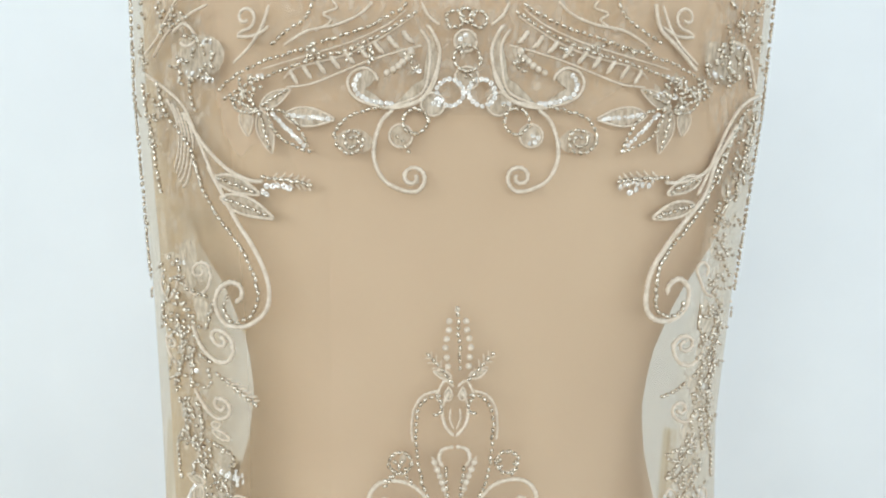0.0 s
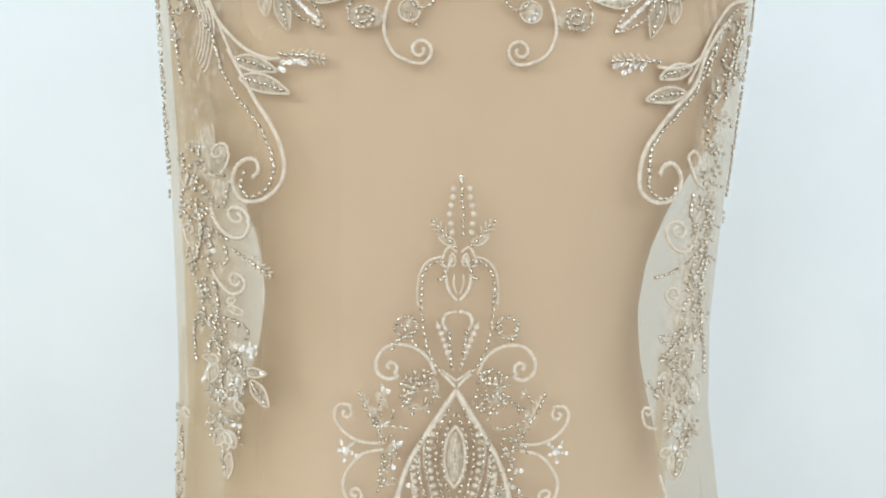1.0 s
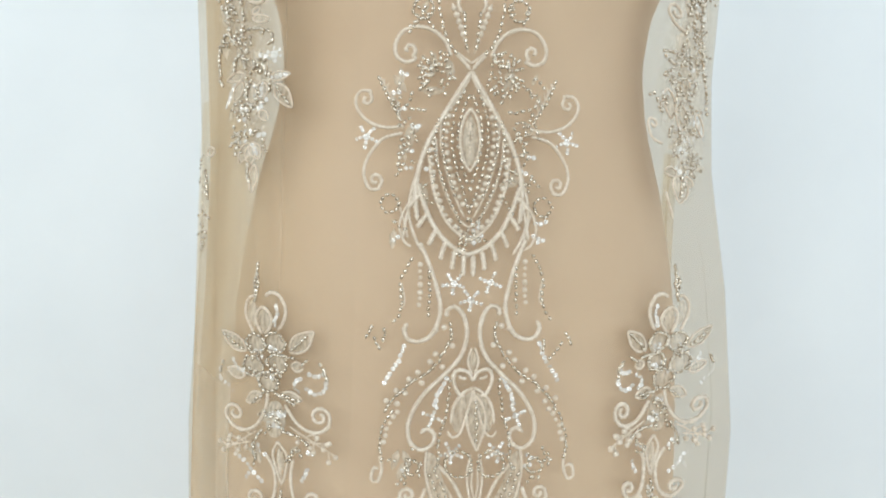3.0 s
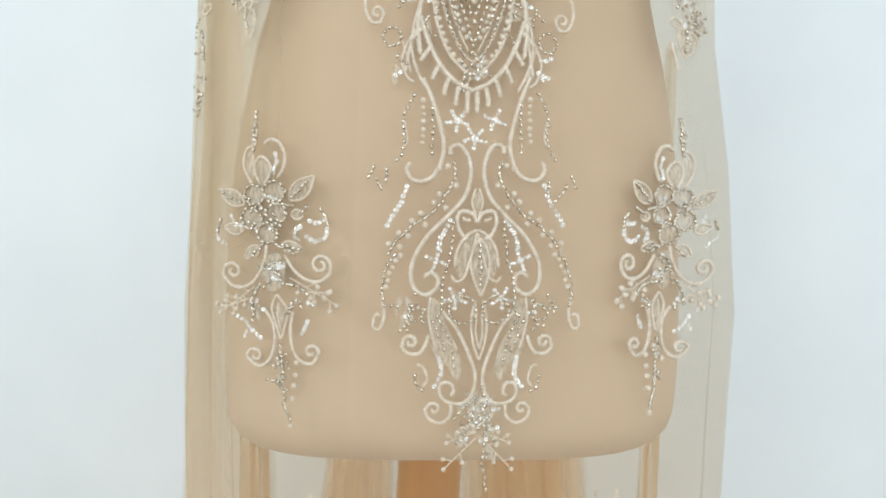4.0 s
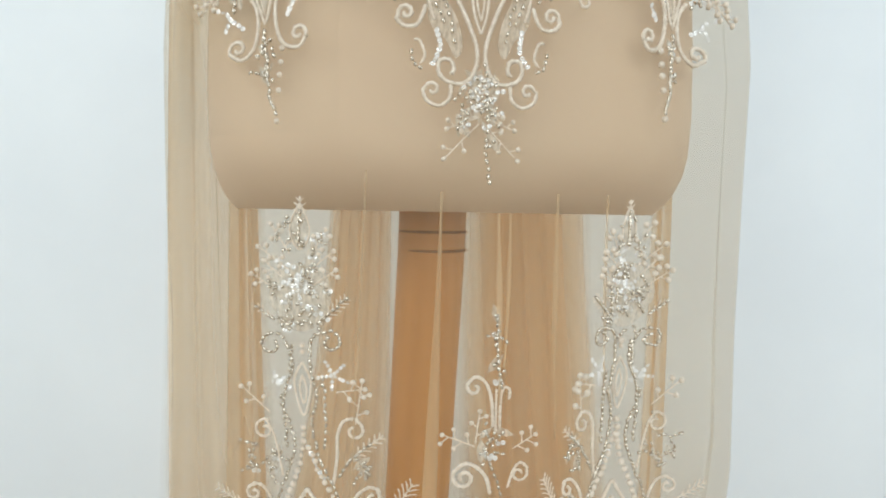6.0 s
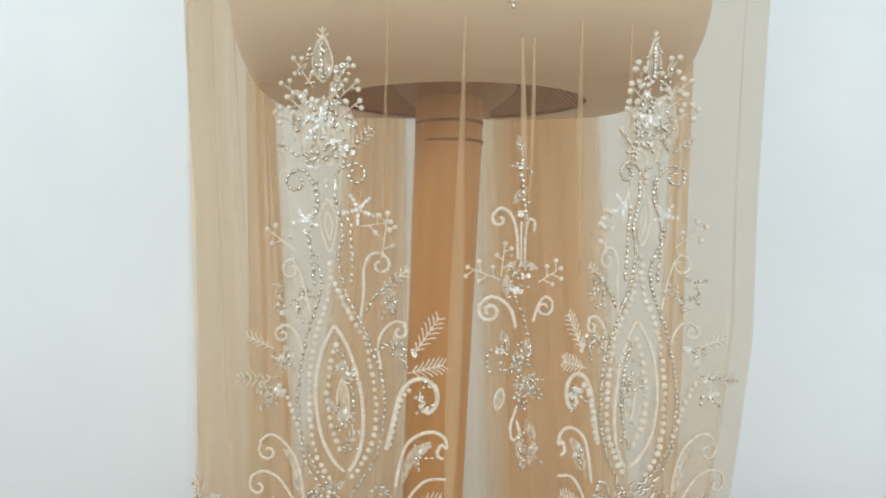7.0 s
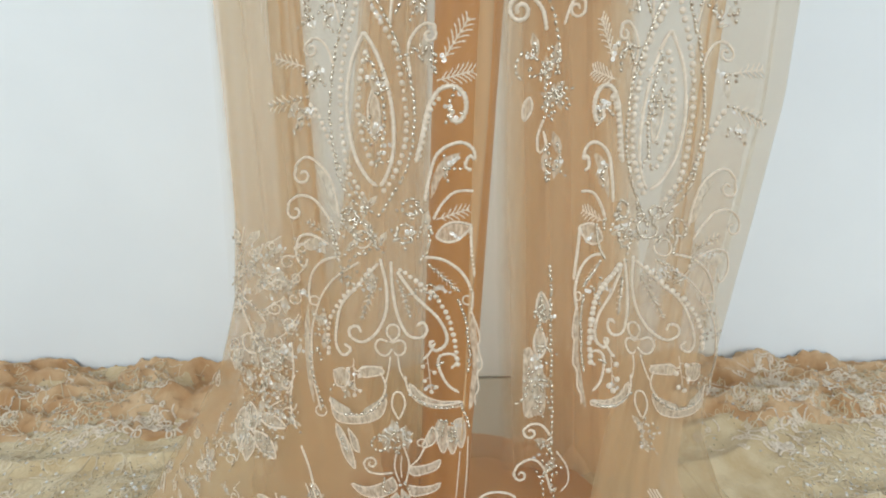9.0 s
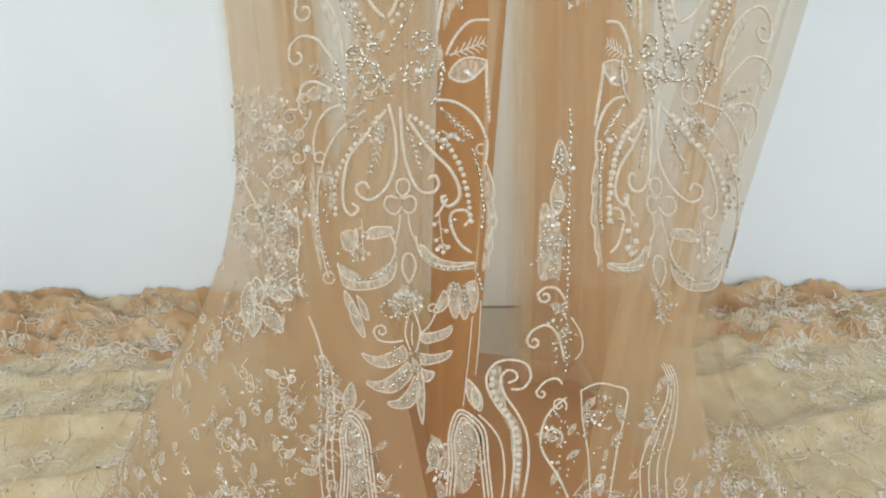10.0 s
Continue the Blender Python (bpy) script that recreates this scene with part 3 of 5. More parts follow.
    def cluster(self, x, y, rx, ry, n, share=0.15):
        """Beads, with some sequins, sewn thickly into an oval patch."""
        for (cx, cy), in self.sides([(x, y)]):
            for _ in range(max(1, int(n * 0.4))):
                a, q = self.rnd.uniform(0, 2 * math.pi), math.sqrt(self.rnd.random())
                px, py = cx + rx * q * math.cos(a), cy + ry * q * math.sin(a)
                if self.rnd.random() < 0.22:
                    self.petal(px, py, self.rnd.uniform(12, 24), math.pi / 2 + self.rnd.gauss(0, 0.7))
                if self.rnd.random() < share:
                    for g in range(2):
                        self.sequin(px + 9 * g, py + self.rnd.uniform(-4, 4), 4.2)
                else:
                    way, bend = math.pi / 2 + self.rnd.gauss(0, 0.75), self.rnd.uniform(-0.35, 0.35)
                    for g in range(self.rnd.randint(1, 3)):
                        self.bead(px, py, way + self.rnd.gauss(0, 0.3), self.rnd.uniform(6, 8), 5.2)
                        px, py, way = px + 10.5 * math.cos(way), py + 10.5 * math.sin(way), way + bend

    def rosette(self, *how):
        self.piece("rosette", lambda: self.draw_rosette(*how))

    def draw_rosette(self, x, y, r, kind="b"):
        ring = [(x + r * math.cos(k * math.pi / 6), y + r * math.sin(k * math.pi / 6)) for k in range(13)]
        if "c" in kind:
            self.cord(ring, 4)
        if "b" in kind:
            self.beads(ring, 9)
        if "s" in kind:
            self.sequins(ring, 9)
        if "f" in kind:
            self.fill(ring[:-1])
        if "d" in kind:
            self.cluster(x, y, r * 0.6, r * 0.6, 5, 0.3)

    def star(self, *how):
        self.piece("sequin_flower", lambda: self.draw_star(*how))

    def draw_star(self, x, y, r, n=5):
        for k in range(n):
            a = 2 * math.pi * k / n + 0.4
            self.sequins([(x + 4 * math.cos(a), y + 4 * math.sin(a)), (x + r * math.cos(a), y + r * math.sin(a))], 7.5, 3.4)

    def done(self):
        vs, fs = self.bins["cord"]
        top = mesh_ob(self.name, vs, fs, THREAD, gown, self.label)
        for key, nm, mt, lb in (("bead", "beadwork", BEAD, "silver lined glass beads"), ("sequin", "sequin_work", SEQUIN, "clear glossy sequins"),
                                ("fill", "stitched_fill", SATIN, "ivory stitched fill")):
            vs, fs = self.bins[key]
            if vs:
                tagged(mesh_ob(nm, vs, fs, mt, top, lb, key != "sequin"), kind="stuff")
        for nm, bins in self.pieces:
            vs, fs, slots = [], [], []
            for k, key in enumerate(("cord", "fill")):
                o = len(vs)
                vs += bins[key][0]
                fs += [tuple(v + o for v in f) for f in bins[key][1]]
                slots += [k] * len(bins[key][1])
            if vs:
                ob = mesh_ob(nm, vs, fs, THREAD, top)
                ob.data.materials.append(SATIN)
                ob.data.polygons.foreach_set("material_index", slots)
        return top


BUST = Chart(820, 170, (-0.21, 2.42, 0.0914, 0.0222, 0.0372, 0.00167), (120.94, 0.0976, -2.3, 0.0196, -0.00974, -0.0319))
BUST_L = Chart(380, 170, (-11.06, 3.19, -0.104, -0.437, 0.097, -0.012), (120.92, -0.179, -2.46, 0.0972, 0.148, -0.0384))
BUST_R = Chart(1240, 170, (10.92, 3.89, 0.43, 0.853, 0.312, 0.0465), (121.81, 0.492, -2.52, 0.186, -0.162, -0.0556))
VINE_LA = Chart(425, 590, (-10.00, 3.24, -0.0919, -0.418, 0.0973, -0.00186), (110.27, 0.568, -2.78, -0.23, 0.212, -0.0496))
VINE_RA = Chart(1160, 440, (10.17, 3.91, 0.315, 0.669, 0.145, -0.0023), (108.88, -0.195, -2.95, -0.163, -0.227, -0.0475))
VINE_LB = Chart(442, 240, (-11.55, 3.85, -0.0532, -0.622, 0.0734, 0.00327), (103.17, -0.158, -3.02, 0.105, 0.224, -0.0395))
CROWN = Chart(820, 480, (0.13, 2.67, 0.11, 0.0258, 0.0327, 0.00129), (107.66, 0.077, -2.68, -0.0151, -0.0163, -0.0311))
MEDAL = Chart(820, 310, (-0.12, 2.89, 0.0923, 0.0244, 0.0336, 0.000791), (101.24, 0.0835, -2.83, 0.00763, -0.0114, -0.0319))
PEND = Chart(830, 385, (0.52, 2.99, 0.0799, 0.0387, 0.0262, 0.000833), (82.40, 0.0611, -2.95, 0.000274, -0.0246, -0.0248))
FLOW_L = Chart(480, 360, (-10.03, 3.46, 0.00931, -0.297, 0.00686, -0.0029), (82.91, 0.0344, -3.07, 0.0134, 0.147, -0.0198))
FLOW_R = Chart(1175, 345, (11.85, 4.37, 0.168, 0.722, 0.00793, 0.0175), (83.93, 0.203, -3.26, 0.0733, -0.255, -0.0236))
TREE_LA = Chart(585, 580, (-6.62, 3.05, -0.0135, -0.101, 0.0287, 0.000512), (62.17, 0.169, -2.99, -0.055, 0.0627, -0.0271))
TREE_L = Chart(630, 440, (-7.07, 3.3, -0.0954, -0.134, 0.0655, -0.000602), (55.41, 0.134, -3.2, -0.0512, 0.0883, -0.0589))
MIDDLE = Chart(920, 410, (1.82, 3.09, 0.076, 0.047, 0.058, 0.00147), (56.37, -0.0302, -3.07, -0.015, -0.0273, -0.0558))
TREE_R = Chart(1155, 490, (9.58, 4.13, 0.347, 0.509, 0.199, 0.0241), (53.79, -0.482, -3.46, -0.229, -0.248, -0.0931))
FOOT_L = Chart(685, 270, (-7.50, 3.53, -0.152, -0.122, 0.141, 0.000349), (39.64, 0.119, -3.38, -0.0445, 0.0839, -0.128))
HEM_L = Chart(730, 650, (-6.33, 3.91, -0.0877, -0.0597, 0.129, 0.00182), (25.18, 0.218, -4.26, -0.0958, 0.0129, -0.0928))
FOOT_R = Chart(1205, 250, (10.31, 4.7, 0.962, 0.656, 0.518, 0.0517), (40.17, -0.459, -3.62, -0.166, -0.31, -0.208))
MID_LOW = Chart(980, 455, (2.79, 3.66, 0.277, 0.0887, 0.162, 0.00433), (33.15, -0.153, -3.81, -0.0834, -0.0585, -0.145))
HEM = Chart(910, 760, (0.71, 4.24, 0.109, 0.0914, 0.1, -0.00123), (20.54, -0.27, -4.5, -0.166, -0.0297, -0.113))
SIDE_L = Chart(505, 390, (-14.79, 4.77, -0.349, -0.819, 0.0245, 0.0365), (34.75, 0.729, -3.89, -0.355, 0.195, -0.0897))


# the yoke across the chest
m = Motif("yoke_motif", "wide ivory scroll and leaf embroidery across the chest", BUST, axis=824)
m.cord([(700, 195), (680, 215), (668, 250), (668, 285), (685, 318), (715, 334)] + coil(733, 312, 25, 80, -1.45, 0.2), 7)
m.cord("690,190 745,178 770,140 780,95 768,60 755,45", 6)
m.cord("700,188 750,165 762,120 762,80 745,52", 5)
m.fill("765,60 776,95 768,140 742,174 700,186 748,160 760,118 762,85")
m.cord("780,95 772,145 745,180 700,192 660,185 632,172 620,150 628,130 650,122 668,132 674,146", 5)
m.sequins("640,135 632,152 642,170 668,182 700,184", 9)
m.fill("630,135 626,155 645,176 690,186 665,172 650,160 655,145 672,140 655,124")
m.cord("505,155 550,150 600,132 650,112 700,96 752,82", 3.5)
m.cord("500,140 520,122 560,112 610,100 660,80 705,52 738,28", 3.5)
for k in range(9):
    f = k / 8
    x, y = 512 + 205 * f, 126 - 68 * f
    m.cord([(x, y), (x + 10, y + 14), (x + 17 + 5 * f, y + 26 - 4 * f)], 8)
m.beads("365,160 400,135 450,112 500,98 560,80 620,62 670,44 710,22 730,5", 11)
m.beads("380,175 430,150 480,132 520,118 565,105 615,92 665,70 710,45 745,20", 11)
m.cord("455,122 510,108 570,92 630,74 690,46 725,18", 3)
m.cluster(420, 150, 45, 18, 32, 0.1)
m.cluster(585, 88, 90, 8, 26, 0.05)
m.cord("500,80 545,55 600,45 640,28 665,5", 5)
m.beads("480,75 510,55 540,35 555,10 560,-10", 11)
m.cord("560,55 590,38 575,25 600,15 590,0", 4)
m.leaf(500, 205, 600, 212, 34, "fs")
m.leaf(470, 195, 553, 272, 40, "os", 0)
m.leaf(452, 195, 478, 278, 34, "fb")
m.leaf(420, 190, 428, 248, 30, "f")
m.leaf(452, 192, 515, 158, 26, "fb")
m.leaf(395, 175, 450, 200, 30, "ob")
m.beads([(680, 190), (650, 198), (620, 208), (602, 230), (596, 245)] + coil(628, 248, 30, 190, -1.2, 0.35), 10)
m.beads(coil(630, 250, 15, 200, -0.9, 0.5), 9)
m.fill([(642 + 36 * math.cos(k) - 10, 250 + 22 * math.sin(k)) for k in (0, 1, 2, 3, 4, 5)])
for x, y, r, kd in ((713, 240, 20, "fcd"), (738, 215, 22, "b"), (768, 185, 20, "fcd"), (797, 165, 23, "s")):
    m.rosette(x, y, r, kd)
m.axis = None
for x, y, r, kd in ((824, 75, 19, "fcd"), (826, 106, 23, "b"), (826, 140, 20, "fcd"), (806, 38, 14, "b"), (846, 38, 14, "b"), (826, 32, 12, "b")):
    m.rosette(x, y, r, kd)
m.axis = 824
m.knots("690,130 715,115 735,90", 11, 6)
m.cluster(725, 110, 25, 18, 10, 0.2)
m.cord("780,48 760,30 748,5", 5)
m.cord([(470, 45), (440, 60), (405, 60)] + coil(420, 25, 26, 100, -1.2, 0.25), 6)
m.cord("395,110 430,80 455,45 470,5", 6)
m.ground([(824, y, w) for y, w in ((-130, 470), (-70, 475), (-20, 475), (30, 465), (70, 440), (105, 400), (140, 340), (175, 280), (205, 220))])
m.use(BUST_L)
m.ground([(x, y, w) for x, y, w in ((300, -90, 60), (300, -20, 70), (310, 60, 80), (320, 130, 84), (330, 200, 80), (335, 270, 70), (335, 340, 62), (330, 410, 50))])
m.cord("258,130 300,160 330,190 352,240 372,290 390,330", 5)
m.cord("310,60 330,45 350,70 335,85 320,75", 5)
m.cord("255,95 280,70 300,30 320,-5", 4)
m.cord("275,100 300,60 335,30 370,10", 4)
m.fill("320,70 370,65 395,90 385,125 345,140 318,110")
m.cluster(345, 110, 40, 45, 60, 0.1)
m.cluster(300, 30, 30, 30, 26, 0.0)
m.cluster(252, 60, 9, 70, 26, 0)
m.beads("252,150 262,200 275,250 282,300 292,340", 10)
m.beads("285,150 300,200 318,225 340,255 352,290 362,330", 10.5)
m.beads("340,140 345,180 355,200", 10)
for k in range(5):
    m.cord([(300 + 9 * k, 175 + 8 * k), (318 + 7 * k, 215 + 10 * k), (322 + 4 * k, 260 + 14 * k), (315 + 3 * k, 300 + 8 * k)], 4)
m.cord("330,200 360,250 400,295 440,318 470,322", 6)
m.cluster(278, 200, 16, 60, 30, 0)
m.use(BUST_R)
m.ground([(x, y, w) for x, y, w in ((1300, -90, 44), (1298, -20, 50), (1292, 60, 60), (1285, 130, 62), (1290, 200, 50), (1296, 270, 40), (1296, 340, 34), (1290, 400, 28))])
m.cord("1345,165 1310,185 1285,220 1262,270 1240,320 1228,345", 5)
m.beads("1340,180 1312,198 1290,235 1275,275 1258,330", 10)
m.beads("1335,200 1328,240 1315,280 1308,330", 9)
m.cord("1280,250 1262,280 1235,310 1200,322 1175,322", 5)
m.fill("1255,75 1300,80 1322,110 1310,140 1270,145 1250,115")
m.cluster(1285, 115, 38, 42, 70, 0.05)
m.cluster(1300, 35, 22, 35, 30, 0)
m.cluster(1340, 60, 9, 65, 30, 0)
m.cord("1290,75 1318,90 1328,130 1335,160", 5)
m.cluster(1200, 160, 45, 25, 36, 0.15)
m.cluster(1320, 260, 10, 70, 30, 0)
m.cord([(1150, 5), (1165, 50), (1200, 85), (1235, 130)], 5)
m.done()

# the vines down both flanks
m = Motif("flank_vine_motif", "ivory vine embroidery with thick beadwork down the flank", VINE_LA)
m.fern(465, 320, 560, 315, 20, True, 7)
m.sequins("462,345 475,352", 9)
m.sequins("470,335 500,330 520,335", 11)
m.leaf(380, 320, 460, 352, 26, "fb", 4)
m.leaf(390, 355, 485, 392, 30, "fb", 4)
m.cord("370,300 395,350 420,400 445,440 465,480 475,520 468,555 440,578 410,578 395,565 385,540 390,515 408,503 425,510 428,528 415,540", 7)
m.beads("352,300 368,350 395,400 425,440 445,480 455,515 455,545 440,565 418,572 402,555 400,535 410,520", 10)
m.cord([(330, 500), (352, 520), (370, 512), (377, 488)] + coil(358, 480, 18, 20, -1.3, 0.25), 5)
m.cord("290,470 285,500 300,525 315,510 320,480", 4)
m.fill("320,430 345,425 352,490 340,520 322,500")
m.fill("352,500 368,496 370,470 356,462 345,480")
m.use(VINE_LB)


def low_left(*xy):
    return [(322 + xy[k] / 2.1, xy[k + 1] / 2.1 - 130) for k in range(0, len(xy), 2)]


def strew(m, at, scale, patches):
    """Small ovals of thick beadwork: centre, half axes, number of beads, share of sequins."""
    for x, y, rx, ry, n, share in patches:
        (a, b), = at(x, y)
        m.cluster(a, b, rx / scale, ry / scale, n, share)


def leaves(m, at, table):
    for x0, y0, x1, y1, w, kind in table:
        (a, b), (c, d) = at(x0, y0, x1, y1)
        m.leaf(a, b, c, d, w, kind, 3.2)


L = low_left
m.cord(L(180, 290, 205, 350, 250, 382, 295, 370, 318, 320) + coil(*L(272, 300)[0], 21, 20, -1.35, 0.25), 5.5)
m.cord(L(185, 520, 220, 570, 260, 592, 290, 575) + coil(*L(272, 540)[0], 17, 50, -1.3, 0.25), 5.5)
m.cord(L(120, 470, 95, 450, 80, 410) + coil(*L(102, 402)[0], 11, 170, 1.2, 0.3), 4.5)
m.beads(L(130, 150, 180, 165, 230, 160), 10)
m.beads(L(250, 185, 240, 230, 225, 280, 190, 275, 150, 235, 120, 190), 10)
m.beads(L(100, 210, 85, 260, 70, 300, 90, 345, 125, 350), 10)
m.beads(L(130, 300, 145, 350, 150, 400, 140, 470, 120, 550), 9)
m.beads(L(140, 330, 170, 370, 205, 385, 245, 395), 9)
m.beads(L(160, 490, 200, 497, 240, 480, 235, 420), 10)
(a, b), (c, d) = L(265, 428, 405, 490)
m.fern(a, b, c, d, 17, True, 7)
m.fill(L(180, 560, 205, 600, 208, 700, 182, 690))
m.fill(L(175, 190, 225, 185, 215, 260, 190, 262))
m.beads(L(155, 575, 155, 640, 168, 705), 10)
m.beads(L(200, 570, 212, 640, 205, 725), 10)
m.beads(L(215, 690, 260, 685, 300, 700, 318, 730, 300, 748), 9)
m.beads(L(145, 700, 125, 760, 130, 830, 135, 880), 9)
m.beads(L(185, 795, 180, 840), 9)
m.beads(L(212, 790, 222, 832), 9)
strew(m, L, 2.1, ((90, 320, 32, 40, 14, 0), (165, 400, 40, 34, 20, 0.0), (130, 500, 18, 60, 12, 0), (230, 715, 60, 30, 16, 0.1), (275, 810, 18, 45, 18, 0.1),
                  (200, 985, 34, 36, 16, 0.1), (185, 1068, 22, 44, 20, 0.1), (270, 1072, 30, 34, 16, 0.15), (240, 930, 50, 45, 14, 0.3)))
strew(m, L, 2.1, [(x, y, 45, 58, 24, 0.06) for x, y in ((110, 120), (120, 230), (140, 340), (150, 450), (165, 590), (180, 710), (225, 810), (245, 920), (225, 1040))])
m.ground([(*L(x, y)[0], w) for x, y, w in ((110, -120, 40), (115, -40, 44), (120, 60, 46), (130, 160, 48), (140, 260, 46), (150, 360, 48), (160, 460, 44), (180, 560, 46), (200, 660, 46), (220, 760, 50), (240, 860, 44), (250, 950, 36), (240, 1030, 22), (236, 1080, 12))])
m.star(*L(322, 785)[0], 12, 6)
leaves(m, L, ((240, 645, 308, 655, 13, "f"), (240, 630, 270, 605, 10, "f"), (215, 850, 150, 862, 16, "f"), (205, 870, 178, 950, 16, "f"), (235, 880, 250, 965, 22, "f"),
              (278, 880, 275, 955, 20, "fs"), (325, 895, 392, 992, 24, "fb"), (300, 870, 385, 862, 16, "s"), (270, 985, 300, 1030, 14, "f"),
              (232, 1100, 198, 1175, 20, "f"), (240, 1100, 270, 1165, 20, "fs"), (235, 1110, 238, 1185, 18, "f"), (252, 1180, 242, 1290, 14, "f")))
m.sequins(L(180, 880, 165, 920, 150, 970), 8)
m.beads(L(308, 860, 304, 930), 9)
m.beads(L(225, 890, 225, 930, 250, 985), 9)
m.beads(L(230, 1180, 232, 1220, 236, 1256), 8)
m.rosette(*L(85, 1115)[0], 8, "c")
m.beads(L(68, 1190, 72, 1240, 78, 1290), 9)
m.sequins(L(62, 1195, 75, 1215), 8)
m.cluster(352, 520, 8, 90, 20, 0.1)
m.done()

m = Motif("flank_vine_motif", "ivory vine embroidery with thick beadwork down the flank", VINE_RA)
m.fern(1165, 115, 1080, 105, 20, True, 7)
m.sequins("1085,115 1110,112 1135,125 1150,110", 11)
m.sequins("1105,130 1122,125", 10)
m.leaf(1220, 120, 1165, 145, 24, "fb", 4)
m.leaf(1210, 165, 1140, 182, 26, "fb", 4)
m.cord("1280,30 1245,90 1225,150 1195,190 1165,230 1140,270 1130,310 1132,340 1150,358 1175,358 1195,340 1200,310 1185,290 1168,300 1165,318", 7)
m.beads("1285,25 1250,95 1225,160 1195,205 1165,240 1150,275 1145,310 1148,340 1165,352 1185,348 1192,325", 10)
m.beads("1310,10 1298,60 1288,110 1280,160", 9)
m.cluster(1275, 150, 14, 45, 26, 0)
m.cluster(1250, 200, 18, 30, 22, 0)
m.cluster(1262, 245, 20, 35, 22, 0)
m.cluster(1285, 90, 10, 60, 20, 0)


def low_right(*xy):
    return [(1087 + xy[k] / 2.36, 256 + 0.417 * xy[k + 1]) for k in range(0, len(xy), 2)]


R = low_right
m.cord(R(370, 170, 335, 150, 310, 90, 300, 45, 325, 20, 345, 50, 335, 85), 5)
m.cord(R(330, 400, 290, 445, 245, 440, 215, 400, 208, 350) + coil(*R(255, 360)[0], 19, 190, 1.35, 0.25), 5.5)
m.cord(R(310, 660, 270, 690, 230, 675) + coil(*R(240, 630)[0], 16, 120, 1.3, 0.25), 5)
m.cord(R(170, 1200, 130, 1190, 115, 1150) + coil(*R(135, 1130)[0], 10, 150, 1.2, 0.3), 4.5)
m.beads(R(320, 205, 310, 240, 305, 280, 325, 340, 350, 350, 375, 305, 390, 255, 395, 215, 360, 225), 10)
m.beads(R(165, 565, 215, 545, 265, 510), 9)
m.beads(R(290, 490, 330, 460), 9)
m.beads(R(340, 525, 365, 480, 380, 420), 9)
m.beads(R(375, 380, 380, 440, 375, 520, 355, 570, 360, 640, 350, 660, 370, 720, 365, 800, 380, 880, 378, 980), 10)
m.beads(R(190, 810, 240, 795, 310, 775), 9)
m.beads(R(190, 830, 225, 850, 260, 830, 310, 830), 9)
m.beads(R(240, 850, 210, 880, 180, 910), 9)
m.beads(R(325, 880, 310, 930, 280, 950), 9)
m.fill(R(250, 860, 280, 850, 300, 930, 270, 960))
m.fill(R(255, 480, 320, 540, 330, 660, 300, 640, 280, 560))
m.fill(R(325, 230, 380, 230, 370, 300, 345, 335, 318, 290))
m.fill(R(240, 720, 320, 700, 330, 790, 250, 790))
strew(m, R, 2.36, ((345, 560, 40, 40, 16, 0), (160, 1020, 40, 44, 20, 0.3), (300, 1060, 34, 50, 22, 0.2), (240, 1200, 28, 32, 14, 0.1), (320, 1212, 28, 44, 20, 0.1),
                   (230, 900, 40, 50, 14, 0.1), (350, 740, 20, 70, 16, 0), (395, 300, 16, 90, 20, 0), (300, 740, 50, 20, 10, 0), (250, 1120, 50, 40, 14, 0.2)))
strew(m, R, 2.36, [(x, y, 48, 58, 26, 0.05) for x, y in ((385, 120), (380, 230), (365, 350), (345, 460), (335, 570), (325, 690), (305, 800), (275, 900), (260, 1010), (270, 1120), (275, 1220))])
m.ground([(*R(x, y)[0], w) for x, y, w in ((410, -260, 30), (405, -120, 34), (395, 0, 36), (385, 120, 40), (365, 240, 44), (345, 360, 46), (330, 480, 46), (320, 600, 48), (310, 720, 48), (290, 840, 50), (265, 950, 54), (260, 1060, 52), (265, 1170, 46), (265, 1260, 34), (250, 1350, 22), (240, 1430, 10))])
m.sequins(R(290, 975, 330, 1020, 350, 1060, 355, 1100), 8)
m.sequins(R(225, 1280, 270, 1290), 8)
m.sequins(R(265, 1250, 282, 1276), 8)
leaves(m, R, ((200, 960, 212, 1085, 22, "f"), (262, 1000, 250, 1120, 20, "f"), (330, 1000, 355, 1090, 18, "f"), (230, 1290, 178, 1312, 16, "f"),
              (250, 1295, 236, 1420, 28, "fb"), (265, 1295, 300, 1330, 16, "f"), (290, 880, 270, 960, 14, "f")))
m.beads(R(258, 1330, 245, 1400), 8)
m.cord(R(180, 1390, 190, 1430, 200, 1465, 205, 1500), 5)
m.done()

# the tall motif on the front
m = Motif("medallion_motif", "tall symmetrical ivory medallion embroidery on the front", CROWN, axis=815, lean=0.005)
m.axis = 815
for x, y in ((802, 350), (798, 365), (796, 380), (798, 397), (803, 335), (800, 412)):
    m.knot(x, y, 5.5)
m.axis = None
m.beads("817,312 818,345 820,380 820,420", 10)
m.knot(816, 315, 5)
m.axis = 818
m.fern(805, 435, 765, 390, 16, True, 5)
m.leaf(806, 432, 775, 420, 14, "f")
m.use(MEDAL, axis=830, lean=-0.015)
m.tilt, m.k = 0.02, 0.97
m.leaf(818, 70, 818, 45, 12, "f", 3)
m.cord("826,45 812,35 800,60 806,75", 4)
m.cord("826,130 812,110 808,80 820,50", 5)
m.cord("826,118 820,100 822,80", 3)
m.beads("803,58 783,65 770,85 767,110 768,150 772,190 782,225 798,252", 10)
m.cord("800,52 778,60 764,82 760,115 762,140", 4)
m.beads("800,60 808,78 800,92 795,85", 9)
